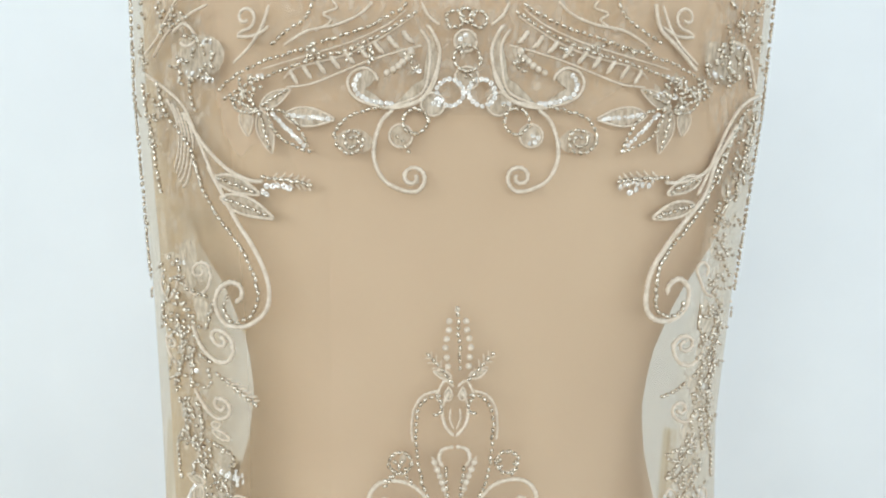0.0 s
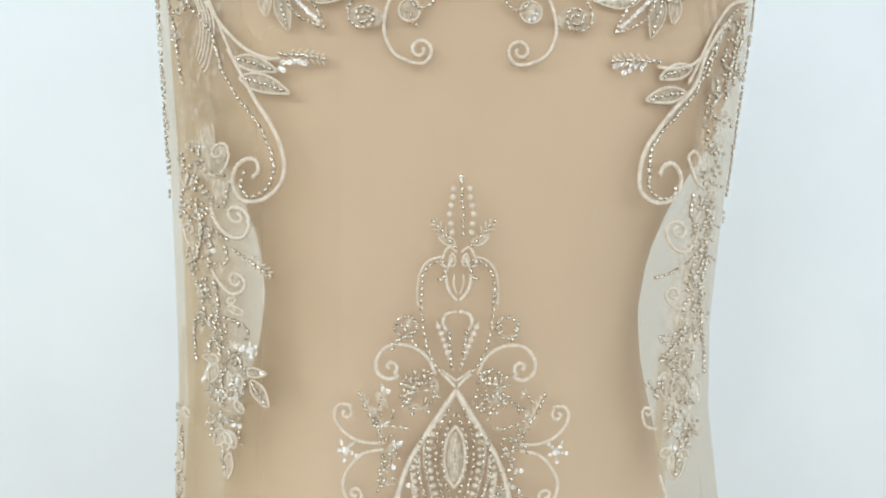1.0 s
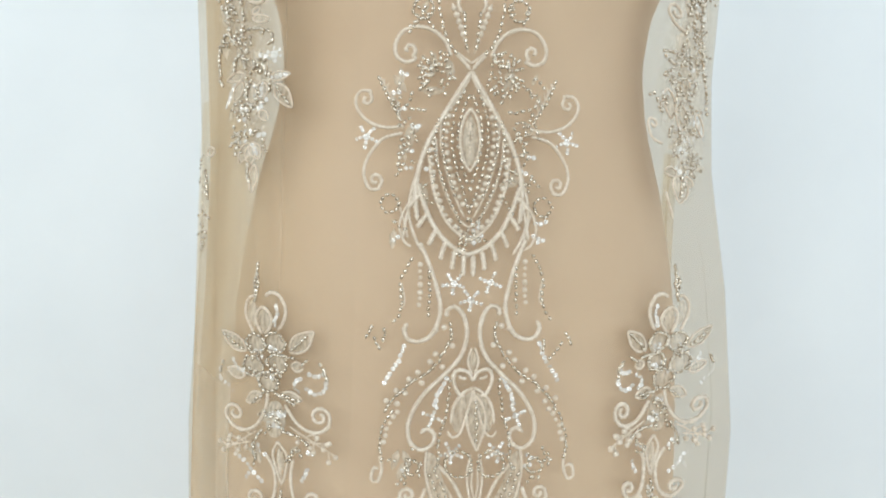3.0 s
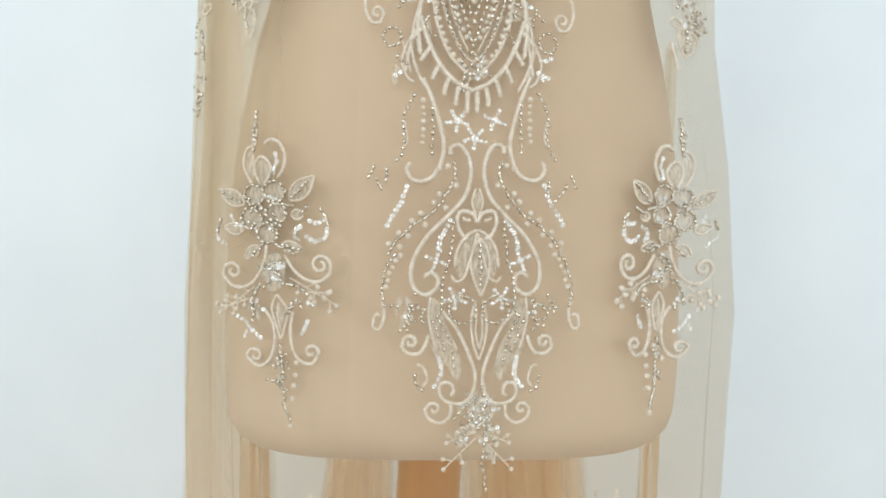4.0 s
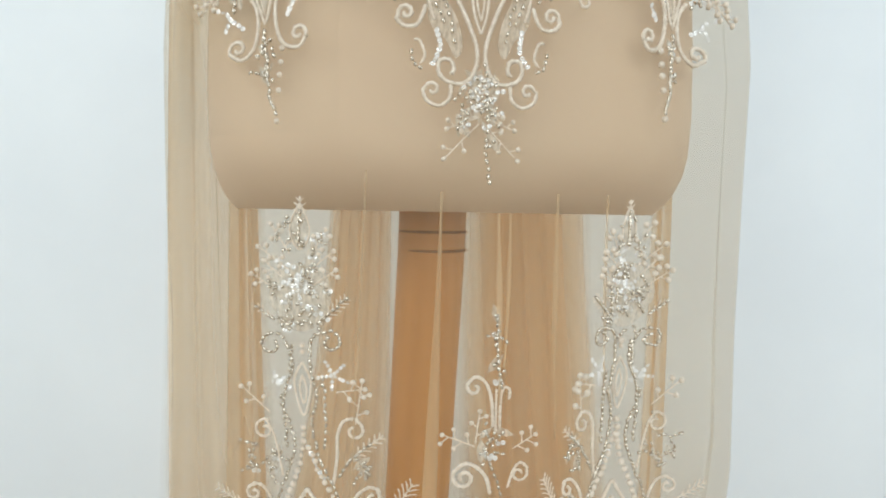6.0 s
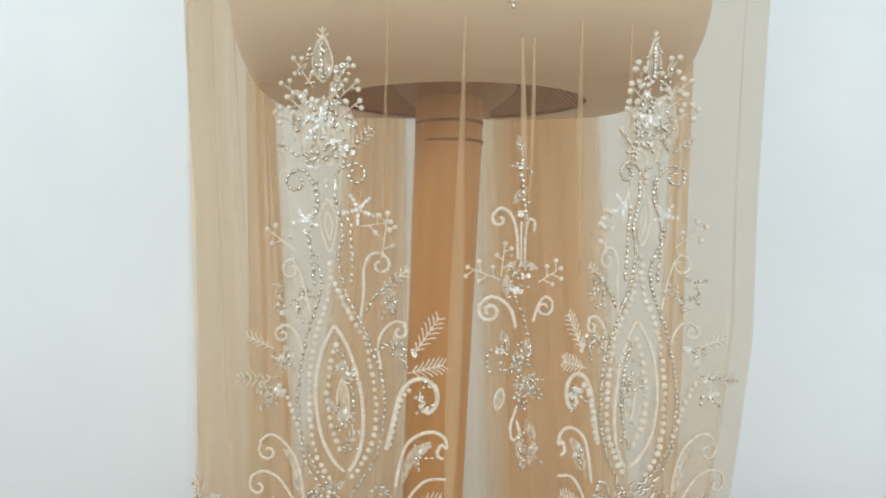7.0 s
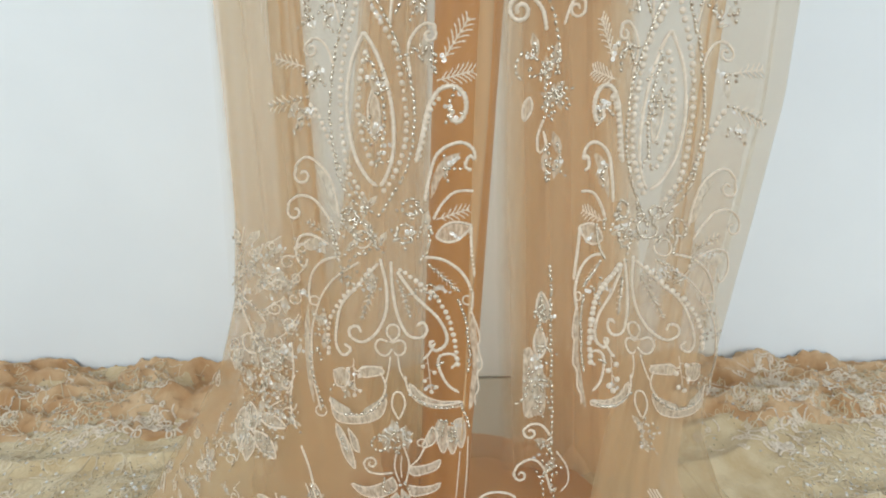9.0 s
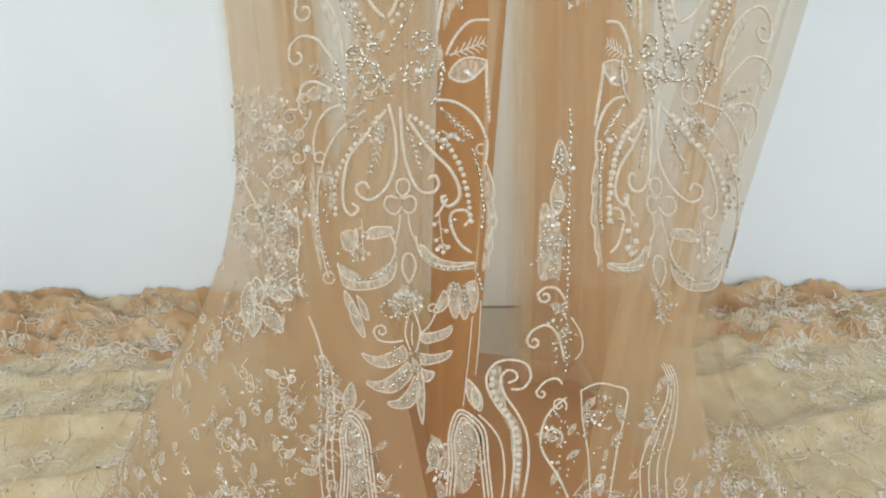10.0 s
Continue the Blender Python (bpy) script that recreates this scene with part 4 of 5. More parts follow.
m.cord("826,148 808,153 803,170 812,185", 6)
m.cord("792,165 802,190 812,225 822,255", 4)
m.knots("795,175 803,195 810,215 818,240", 12, 5)
m.beads("812,185 815,215 818,245", 10)
m.rosette(742, 175, 18, "cb")
m.cluster(742, 180, 22, 22, 14, 0.2)
m.cord([(790, 258), (782, 235), (762, 215), (735, 206), (708, 212), (692, 235), (695, 258), (712, 268), (728, 262)] + coil(716, 246, 14, 60, -0.9, 0.2), 7)
m.cord("800,255 815,270 826,285", 6)
m.cord("826,270 810,258 800,250", 4)
m.cluster(758, 285, 34, 42, 55, 0)
for a in (200, 225, 250, 275, 300, 165, 140):
    m.beads([(768 + 14 * math.cos(radians(a)), 285 + 12 * math.sin(radians(a))), (768 + 42 * math.cos(radians(a)), 288 + 42 * math.sin(radians(a)))], 9)
m.cord("826,285 800,325 775,365 752,405 735,450 728,500 732,545", 9)
m.cord("826,290 800,335 790,345", 5)
m.beads("812,320 795,365 792,410 800,455 815,505 826,545", 10)
m.beads("822,330 806,370 803,410 812,455 822,490", 11)
m.cord("775,360 772,400 778,440 792,490 815,540", 4)
m.beads("768,370 762,410 768,450 785,500 808,548", 9)
m.beads("780,365 775,410 782,450 798,500", 10)
m.cord("826,348 812,368 806,405 812,440 826,460", 6)
m.fill("826,358 816,380 813,405 818,435 826,450 834,435 838,405 835,380")
m.cord("826,372 821,400 826,435", 3)
m.cord("732,480 745,520 765,560 792,588 826,604", 9)
m.cord("752,430 760,490 780,540 805,568 826,578", 6)
m.cord("764,400 768,450 785,505 808,545 826,556", 5)
m.knots("758,395 756,440 764,490 782,535 808,562", 13, 5)
m.knots("790,350 782,390 784,430 796,480 815,525", 13, 5)
m.cord("735,450 722,490 716,530 726,570 742,600", 6)
m.cord("712,520 700,550 708,580 722,590", 5)
for k in range(6):
    f = k / 5
    x, y = 735 + 78 * f, 500 + 103 * math.sin(f * 1.5)
    m.cord([(x, y), (x - 14 + 13 * f, y + 14), (x - 24 + 23 * f, y + 24 + 12 * f)], 9)
m.axis = None
m.cord("827,606 828,622 829,638", 7)
m.axis = 826
m.cluster(815, 565, 20, 22, 22, 0.25)
m.cluster(750, 460, 12, 50, 18, 0.2)
m.cord([(708, 380), (675, 382), (645, 372), (624, 350), (620, 330), (630, 317), (648, 318)] + coil(640, 332, 12, 300, 1.0, 0.25), 6)
m.cord([(705, 392), (670, 402), (645, 430), (635, 460), (645, 488), (662, 490)] + coil(656, 474, 14, 60, -1.1, 0.25), 6)
m.beads("665,295 675,320 688,345 705,372", 9)
m.fern(705, 372, 665, 292, 12, False, 7)
m.cluster(705, 320, 18, 35, 22, 0.2)
m.cluster(715, 385, 24, 26, 26, 0.1)
m.star(640, 398, 20)
m.cluster(712, 440, 14, 40, 22, 0.2)
m.rosette(682, 515, 16, "b")
m.cluster(688, 560, 12, 20, 10, 0.4)
m.cord("722,500 712,540 706,575", 6)
m.cord("700,520 708,545 715,575", 4)
m.beads("712,345 735,352 752,352", 10)
m.done()

m = Motif("pendant_motif", "long ivory pendant scroll embroidery on the front", PEND, axis=836, lean=0.0)
m.k = 0.94
m.use(PEND, axis=838)
m.cord("740,0 755,35 768,75 778,120 772,155 758,178 738,187 720,182 712,165 718,152", 8)
m.knots("740,40 742,70 740,105 738,130", 13, 4.6)
m.beads("757,55 758,95 756,140", 10)
m.beads("725,30 712,55 705,80 708,110 700,140 690,150", 11)
m.cord("706,75 712,110 702,130", 4)
m.axis = None
m.star(802, 78, 26)
m.star(833, 110, 26)
m.star(868, 78, 20, 4)
m.beads("652,160 643,178", 8)
m.beads("658,182 666,200", 8)
m.beads("676,165 674,185", 8)
m.beads("1005,180 1012,198", 8)
m.beads("975,222 992,205 996,195", 9)
m.beads("963,190 965,210", 8)
m.use(PEND, axis=838)
m.cord("790,140 790,128 805,122 820,140 826,175 815,215 785,250 750,285 728,320 720,350 725,378 745,392 765,380 768,362 755,352 742,362", 8)
m.beads("796,155 797,180 780,215 755,245 720,270 690,300 678,320", 8)
for x, y in ((770, 210), (782, 235), (760, 225), (738, 245), (745, 265), (722, 258), (715, 285), (698, 280), (700, 305), (680, 300), (770, 165), (785, 160), (800, 195)):
    m.knot(x, y, 5.5)
m.sequins("712,195 705,215 697,232 685,250 675,268", 10)
m.cord("835,200 828,225 836,250", 4)
m.fill("836,200 829,225 836,250 842,225")
m.cord("838,262 828,245 808,242 802,260 812,285 826,292", 7)
m.cord("826,258 815,256 812,248", 6)
m.cord("838,275 820,285 803,310 798,345", 6)
m.cord("838,280 828,320 815,360 800,368 792,355", 5)
m.fill("836,282 812,300 800,340 812,362 828,320")
m.axis = None
m.leaf(842, 290, 845, 395, 34, "fbb", 5)
m.axis = 842
m.beads("796,262 793,300 790,330 780,355 776,385 776,415 770,430", 10)
m.sequins("790,258 775,285 768,310", 9)
m.star(765, 330, 20, 4)
m.beads("690,320 675,345 668,375 668,405", 10)
m.knots("700,320 682,350 672,385", 13, 5)
m.beads("668,390 672,420", 10)
m.cord("668,405 672,430 664,455 652,452 656,430 668,432", 6)
m.cluster(720, 420, 28, 32, 26, 0.15)
m.rosette(728, 425, 14, "b")
m.star(800, 398, 22)
m.beads(coil(812, 418, 26, 30, 1.0, 0.9), 9)
m.cord([(752, 465), (745, 485), (735, 498), (715, 498), (703, 485)] + coil(720, 478, 15, 150, 1.2, 0.25), 7)
m.cord("755,395 752,430 760,470 768,492", 5)
m.fill("756,395 775,410 785,450 805,490 812,530 800,548 785,520 760,495 752,440")
m.beads("768,430 785,465 795,500 800,530", 12)
m.beads("760,440 775,475 785,500", 12)
m.cord("775,420 800,450 820,490 835,535 830,570 812,588 785,585 772,570 775,552 792,552 797,568 788,575", 7)
m.cord("842,510 832,480 828,440 835,400", 5)
m.cord("842,490 836,460 838,420", 4)
m.sequins("770,505 775,530 768,550 758,562", 8)
m.cord([(732, 520), (742, 522), (750, 545), (740, 560)], 5)
m.beads("728,540 735,560 748,566", 9)
m.cord([(792, 590), (790, 612), (772, 624), (752, 615), (746, 598)] + coil(762, 598, 13, 180, 1.1, 0.25), 6)
m.cluster(838, 600, 26, 32, 40, 0.4)
m.cluster(815, 640, 16, 20, 14, 0.3)
m.sprig(838, 640, 785, 660, 12, 4)
m.sprig(838, 650, 780, 708, 14, 4)
m.sprig(838, 640, 805, 640, 10, 3)
m.axis = None
m.beads("848,560 850,600 852,640", 10)
m.beads("852,665 848,690 853,720 855,755", 10)
m.cluster(852, 670, 10, 26, 14, 0.1)
m.done()


def spray(m):
    """The flower spray on the hip, in drawing units."""
    def at(*xy):
        return [(333 + 0.437 * xy[k], 117.5 + 0.449 * xy[k + 1]) for k in range(0, len(xy), 2)]

    def curl(x, y, r, start, turns):
        (cx, cy), = at(x, y)
        return coil(cx, cy, r * 0.44, start, turns, 0.25)

    def leaf(x0, y0, x1, y1, w, kind):
        (a, b), (c, d) = at(x0, y0, x1, y1)
        m.leaf(a, b, c, d, w, kind, 3.6)

    def patch(x, y, rx, ry, n, share):
        (a, b), = at(x, y)
        m.cluster(a, b, rx * 0.44, ry * 0.44, n, share)

    m.beads(at(258, -95, 256, -50, 255, 0, 245, 60), 8)
    m.beads(at(246, -40, 244, 10, 250, 40), 8)
    m.cord(at(235, 190, 205, 130, 205, 80, 225, 45, 250, 40), 5)
    m.cord(at(285, 30, 310, 8, 345, 20, 368, 70, 355, 130, 330, 165), 6)
    m.cord(at(270, 190, 250, 150, 248, 110, 268, 80, 295, 90, 310, 125, 295, 170, 275, 190), 5)
    m.fill(at(272, 185, 254, 145, 254, 112, 270, 88, 292, 96, 303, 126, 290, 165))
    m.sequins(at(325, 60, 336, 90, 325, 120, 325, 150), 8)
    m.fill(at(215, 150, 208, 100, 228, 60, 245, 100, 240, 170))
    leaf(385, 245, 485, 138, 30, "fb")
    leaf(205, 275, 95, 220, 26, "fb")
    leaf(350, 425, 442, 440, 20, "fb")
    leaf(265, 435, 205, 492, 18, "f")
    leaf(390, 300, 445, 300, 18, "f")
    leaf(200, 380, 120, 372, 20, "f")
    for x, y, r in ((248, 235, 17), (325, 215, 18), (235, 332, 18), (300, 382, 18), (335, 300, 17)):
        (a, b), = at(x, y)
        m.rosette(a, b, r, "fb")
    patch(290, 300, 85, 80, 30, 0.25)
    m.beads(at(340, 260, 375, 265, 410, 270), 8)
    m.beads(at(330, 425, 370, 440, 405, 455), 8)
    m.sequins(at(470, 322, 498, 330, 530, 312), 9)
    m.sequins(at(540, 350, 530, 385, 490, 405, 455, 385), 9)
    m.sequins(at(430, 345, 405, 365, 410, 400, 435, 400), 9)
    m.beads(at(440, 285, 462, 262), 8)
    m.beads(at(515, 275, 535, 300, 545, 350), 9)
    m.sequins(at(150, 325, 170, 358, 205, 358), 9)
    m.sequins(at(90, 385, 95, 422, 130, 440, 155, 465), 9)
    m.beads(at(110, 350, 95, 390), 9)
    m.beads(at(240, 480, 265, 450, 290, 420), 9)
    m.cord(at(295, 430, 285, 500, 250, 570, 205, 605, 158, 603, 124, 570) + curl(160, 545, 40, 165, 1.2), 6)
    m.cord(at(365, 465, 410, 530, 460, 562, 515, 562, 553, 530) + curl(512, 498, 48, 30, -1.4), 6)
    patch(320, 525, 36, 70, 44, 0.55)
    m.fill(at(300, 470, 340, 460, 365, 530, 345, 600, 300, 610, 280, 540))
    for x0, y0, x1, y1, w, n in ((385, 555, 585, 662, 16, 6), (430, 610, 545, 610, 10, 4), (245, 600, 112, 715, 15, 6), (220, 650, 135, 690, 10, 4)):
        (a, b), (c, d) = at(x0, y0, x1, y1)
        m.sprig(a, b, c, d, w, n)
    m.beads(at(360, 580, 420, 590, 470, 630), 9)
    m.beads(at(270, 590, 245, 640, 240, 690), 9)
    m.sequins(at(180, 722, 215, 745, 240, 775, 275, 805), 9)
    m.sequins(at(228, 765, 205, 805), 9)
    m.sequins(at(457, 728, 445, 758, 430, 785), 8)
    patch(430, 670, 40, 40, 14, 0.3)
    patch(250, 690, 30, 40, 12, 0.3)
    m.cord(at(335, 625, 315, 680, 335, 750, 352, 805), 4.5)
    m.cord(at(335, 625, 375, 680, 370, 740, 352, 805), 4.5)
    m.cord(at(342, 655, 337, 705, 351, 770), 3.5)
    m.fill(at(340, 650, 328, 690, 345, 760, 360, 730, 360, 690))
    m.cord(at(290, 690, 320, 740, 328, 810, 310, 880, 268, 915, 228, 892) + curl(252, 873, 34, 170, 1.1), 6)
    m.cord(at(400, 690, 390, 760, 400, 840, 430, 888, 478, 898, 505, 862) + curl(475, 850, 34, 30, -1.1), 6)
    patch(360, 880, 28, 36, 12, 0.1)
    patch(360, 970, 20, 32, 10, 0.0)
    m.beads(at(352, 830, 358, 900, 362, 985, 370, 1060, 385, 1100, 393, 1140), 9)
    for x, y in ((410, 945), (405, 988), (400, 1042), (325, 912), (415, 895), (392, 1150)):
        (a, b), = at(x, y)
        m.knot(a, b, 4.5)


m = Motif("hip_spray_motif", "ivory flower spray embroidery with thick beadwork on the hip", FLOW_L)
spray(m)
m.done()
m = Motif("hip_spray_motif", "ivory flower spray embroidery with thick beadwork on the hip", FLOW_R, warp=lambda x, y: (1168 - (x - 475) * (0.98 if x < 475 else 0.72), 100 + (y - 80) * 0.925))
spray(m)
m.done()


def tree(m, la=None):
    """The upper half of the tall skirt motif, in drawing units."""
    m.fern(585, -20, 583, -85, 16, False, 5)
    m.leaf(586, 20, 583, -70, 34, "fb", 4)
    m.cluster(583, 10, 45, 60, 50, 0.3)
    m.cluster(585, 95, 50, 50, 90, 0.5)
    m.cluster(592, 150, 42, 28, 40, 0.4)
    m.star(588, 92, 30, 6)
    m.fill("570,70 588,58 605,72 610,110 590,135 566,112")
    m.fill("545,60 590,45 635,70 640,120 610,165 570,165 535,115")
    for x0, y0, x1, y1 in ((600, 60, 645, 15), (610, 85, 650, 50), (570, 60, 515, 20), (560, 75, 525, 45), (605, 30, 630, -25), (570, 30, 535, -25), (545, 95, 505, 72)):
        m.sprig(x0, y0, x1, y1, 12, 4)
    m.fern(625, 150, 672, 98, 16, True, 7)
    m.fern(545, 150, 512, 128, 12, True, 4)
    m.beads([(612, 205), (612, 185), (625, 170), (640, 166)] + coil(645, 185, 20, 270, 1.0, 0.4), 9)
    m.beads([(578, 240), (575, 205), (560, 180), (545, 178)] + coil(545, 198, 20, 270, -1.0, 0.4), 9)
    m.beads("610,190 612,230 620,265 625,290 618,320 622,360 635,400 655,440 672,480 690,530 698,580 692,640 678,680 650,725 632,748", 9.5)
    m.beads("578,200 582,240 572,270 570,310 585,345 590,380 580,420 568,460 558,510 553,560 556,610 565,650 585,690 605,715 628,745", 9.5)
    m.beads("632,250 638,290 640,340 640,380", 11)
    m.beads("565,290 572,330 578,380", 11)
    m.knots("597,195 596,215", 11, 4.6)
    m.cord("597,225 585,255 590,290 603,320 612,285 612,255 597,225", 5)
    m.cord("598,248 594,270 602,300 606,275 598,248", 4)
    m.knots("603,340 605,365 618,385 632,420 648,445 665,475 672,510 678,550 682,590 678,640 660,680 640,710", 13, 4.6)
    m.knots("603,365 600,400 592,430 582,460 575,500 572,540 573,590 578,640 590,680 612,715", 13, 4.6)
    m.sequins("612,375 625,405 640,430", 12)
    m.cord("612,447 592,490 583,540 584,590 594,640 615,680 635,698", 8)
    m.cord("612,447 632,480 650,530 660,585 660,640 648,680 635,698", 8)
    m.knots("615,480 605,520 602,570 608,620 625,660", 14, 5)
    m.beads("628,500 642,545 646,590 640,635 630,665", 10)
    m.cluster(625, 570, 30, 90, 46, 0.3)
    m.cord("625,538 617,565 620,595 630,622 637,590 635,560 625,538", 4)
    m.fill("625,540 619,570 624,605 630,618 635,590 634,562")
    m.star(560, 265, 26)
    m.star(650, 245, 30)
    m.sprig(655, 275, 705, 265, 14, 4)
    m.sprig(690, 330, 700, 250, 16, 5)
    m.sprig(545, 320, 495, 280, 14, 4)
    m.cord([(655, 440), (660, 390), (660, 350), (670, 325), (690, 320)] + coil(688, 342, 18, 290, 1.1, 0.25), 6)
    m.cord([(572, 430), (560, 380), (550, 350), (540, 335)] + coil(538, 352, 20, 290, -1.2, 0.25), 5)
    m.fern(675, 400, 740, 345, 16, False, 7)
    m.beads("665,420 690,385 720,360", 10)
    m.cluster(708, 400, 20, 26, 26, 0.2)
    m.cluster(535, 400, 26, 30, 40, 0.1)
    m.beads("500,375 520,380", 9)
    m.cord([(690, 520), (685, 480), (695, 455), (715, 440), (735, 445)] + coil(722, 458, 14, 300, 1.1, 0.25), 6)
    m.cord([(560, 500), (555, 475), (540, 452), (522, 448)] + coil(524, 465, 15, 280, -1.2, 0.25), 6)
    m.cluster(715, 485, 26, 18, 26, 0.2)
    m.cluster(520, 500, 24, 14, 22, 0.3)
    m.fern(745, 500, 795, 428, 22, False, 8)
    m.sequins("745,490 752,505", 9)
    m.fern(735, 530, 805, 515, 24, False, 8)
    m.fern(510, 490, 455, 468, 16, False, 6)
    m.fern(515, 540, 440, 548, 18, True, 7)
    m.cord([(700, 660), (712, 610), (722, 570), (740, 545), (765, 540), (785, 555), (788, 580), (775, 598), (760, 590), (768, 575)], 9)
    m.knots("705,650 715,605 725,575 742,555", 11, 4.6)
    m.cluster(770, 570, 22, 26, 22, 0.5)
    m.knots("560,640 545,600 530,565 515,545", 12, 4.6)
    m.cluster(500, 570, 20, 24, 22, 0.3)
    m.cord("800,680 788,672 796,655 806,662 803,645 785,633 760,635 735,652 722,690 715,730", 7)
    m.fill("725,725 728,690 745,660 775,650 765,670 745,690 735,710")
    m.cluster(755, 670, 18, 18, 14, 0.6)
    m.cord([(565, 745), (560, 710), (548, 672), (525, 645), (505, 638), (488, 652)] + coil(502, 668, 18, 230, -1.1, 0.25), 6)
    m.fill("562,740 545,720 540,680 525,662 545,668 558,700")
    m.cord("805,715 770,715 745,735 730,760", 6)
    m.fern(735, 760, 800, 745, 18, False, 7)
    m.cord([(555, 760), (540, 735), (520, 710), (495, 702), (475, 712)] + coil(485, 730, 16, 220, -1.0, 0.25), 6)
    m.fern(545, 775, 505, 745, 12, True, 5)
    m.leaf(735, 790, 805, 775, 34, "f", 5)
    m.sequins("765,785 782,800", 8)
    m.cord("800,775 802,810 806,850 808,870", 7)
    m.cord([(545, 790), (515, 772), (492, 775), (484, 800), (490, 820), (500, 828), (505, 812)], 6)
    m.fill("545,790 515,778 495,785 510,800")
    m.cluster(520, 790, 16, 10, 12, 0.5)
    m.cluster(640, 760, 78, 45, 50, 0.12)
    m.rosette(585, 750, 15, "b")
    m.rosette(605, 785, 15, "c")
    m.rosette(680, 780, 16, "b")
    m.rosette(690, 735, 14, "b")
    m.beads("550,770 560,810 572,835 590,815 615,808", 9)
    m.beads("560,650 570,685 590,715 612,740", 9.5)


def gourd(m):
    """The lower half of the tall skirt motif, in drawing units."""
    m.cluster(690, 130, 80, 45, 40, 0.12)
    m.rosette(655, 132, 18, "b")
    m.rosette(630, 98, 13, "b")
    m.beads("598,115 605,150 618,185", 9)
    m.beads("782,115 778,160 762,190", 9)
    m.cord("688,185 700,240 700,290 685,330 660,352 638,345 634,328 648,322 656,335", 7)
    m.cord("685,195 650,240 620,280 610,330 612,365 625,380 637,368 625,358", 7)
    m.cord("708,190 712,250 722,300 740,335 765,340 775,325 768,310 755,318", 7)
    m.cord("720,210 755,260 795,300 812,335 808,355 790,365 780,350 792,345", 8)
    m.fern(683, 225, 655, 312, 12, True, 8)
    m.fern(722, 230, 745, 300, 10, True, 6)
    m.cord("615,185 585,195 565,220 558,255 562,290", 6)
    m.rosette(569, 278, 9, "c")
    m.cord("765,178 805,182 840,205 860,240 862,270 856,295", 7)
    m.rosette(852, 264, 9, "c")
    m.fern(780, 195, 835, 245, 14, True, 7)
    m.knots("670,210 645,245 620,270 600,310 596,350 598,390", 12, 4.6)
    m.knots("725,205 770,240 800,270 818,310 828,350 832,395", 12, 4.6)
    m.cord("650,195 610,225 585,260 572,300 565,340 566,390 572,440 585,490", 5)
    m.beads("565,390 570,420 580,450 588,480", 9)
    m.beads("835,265 848,300 852,340 855,380 852,410", 9)
    m.cluster(640, 230, 36, 20, 34, 0.2)
    m.cluster(785, 245, 34, 20, 24, 0.2)
    m.cluster(578, 330, 12, 60, 26, 0.1)
    m.fill("855,275 868,310 872,350 878,395 868,430 862,470 852,480 858,420 860,360 852,310")
    m.fill("556,285 550,330 553,390 560,440 572,480 566,420 562,350")
    m.cord("858,280 872,320 876,345 872,355 880,395 870,410 872,440 865,455 866,475", 4)
    m.cord("712,348 702,335 704,320 714,316 723,322 723,337 712,348 704,350", 5)
    m.cord("704,350 688,346 681,360 690,375 703,376 712,362", 5)
    m.cord("712,352 726,346 735,354 733,370 722,376 712,366", 5)
    m.cord("708,378 706,400 700,430", 4)
    m.cord("722,378 726,405 738,430", 4)
    m.plume("650,408 668,400 692,402 696,412 676,418 658,420")
    m.plume("605,412 622,405 635,418 628,440 612,438")
    m.sprig(642, 385, 645, 455, 10, 5)
    m.sprig(775, 375, 783, 445, 10, 5)
    m.sequins("772,440 782,432 792,440", 8, 4.5)
    m.beads("795,392 810,386", 9)
    m.plume("600,462 612,488 648,497 680,484 697,455 701,470 690,496 655,509 613,505")
    m.plume("742,430 748,455 770,472 800,478 838,474 838,465 800,464 766,452 752,436")
    m.cord([(790, 350), (778, 372), (765, 385)], 6)
    m.cord("820,400 832,385 822,372 800,375 796,395 812,430 835,448", 7)
    m.cord("695,400 660,400 650,410 640,402", 4)
    m.cord("690,410 700,435 692,462 670,485 640,496 612,488 598,462", 5)
    m.beads("700,455 685,475 660,490 625,492", 9)
    m.cord("735,415 742,445 765,464 800,472 840,466", 5)
    m.beads("745,450 770,468 800,476 830,472", 10)
    m.cord("724,500 712,475 715,450 728,448 735,470 724,500", 5)
    m.cluster(722, 525, 24, 26, 36, 0.2)
    m.cluster(620, 425, 26, 26, 14, 0.3)
    m.rosette(585, 490, 10, "c")


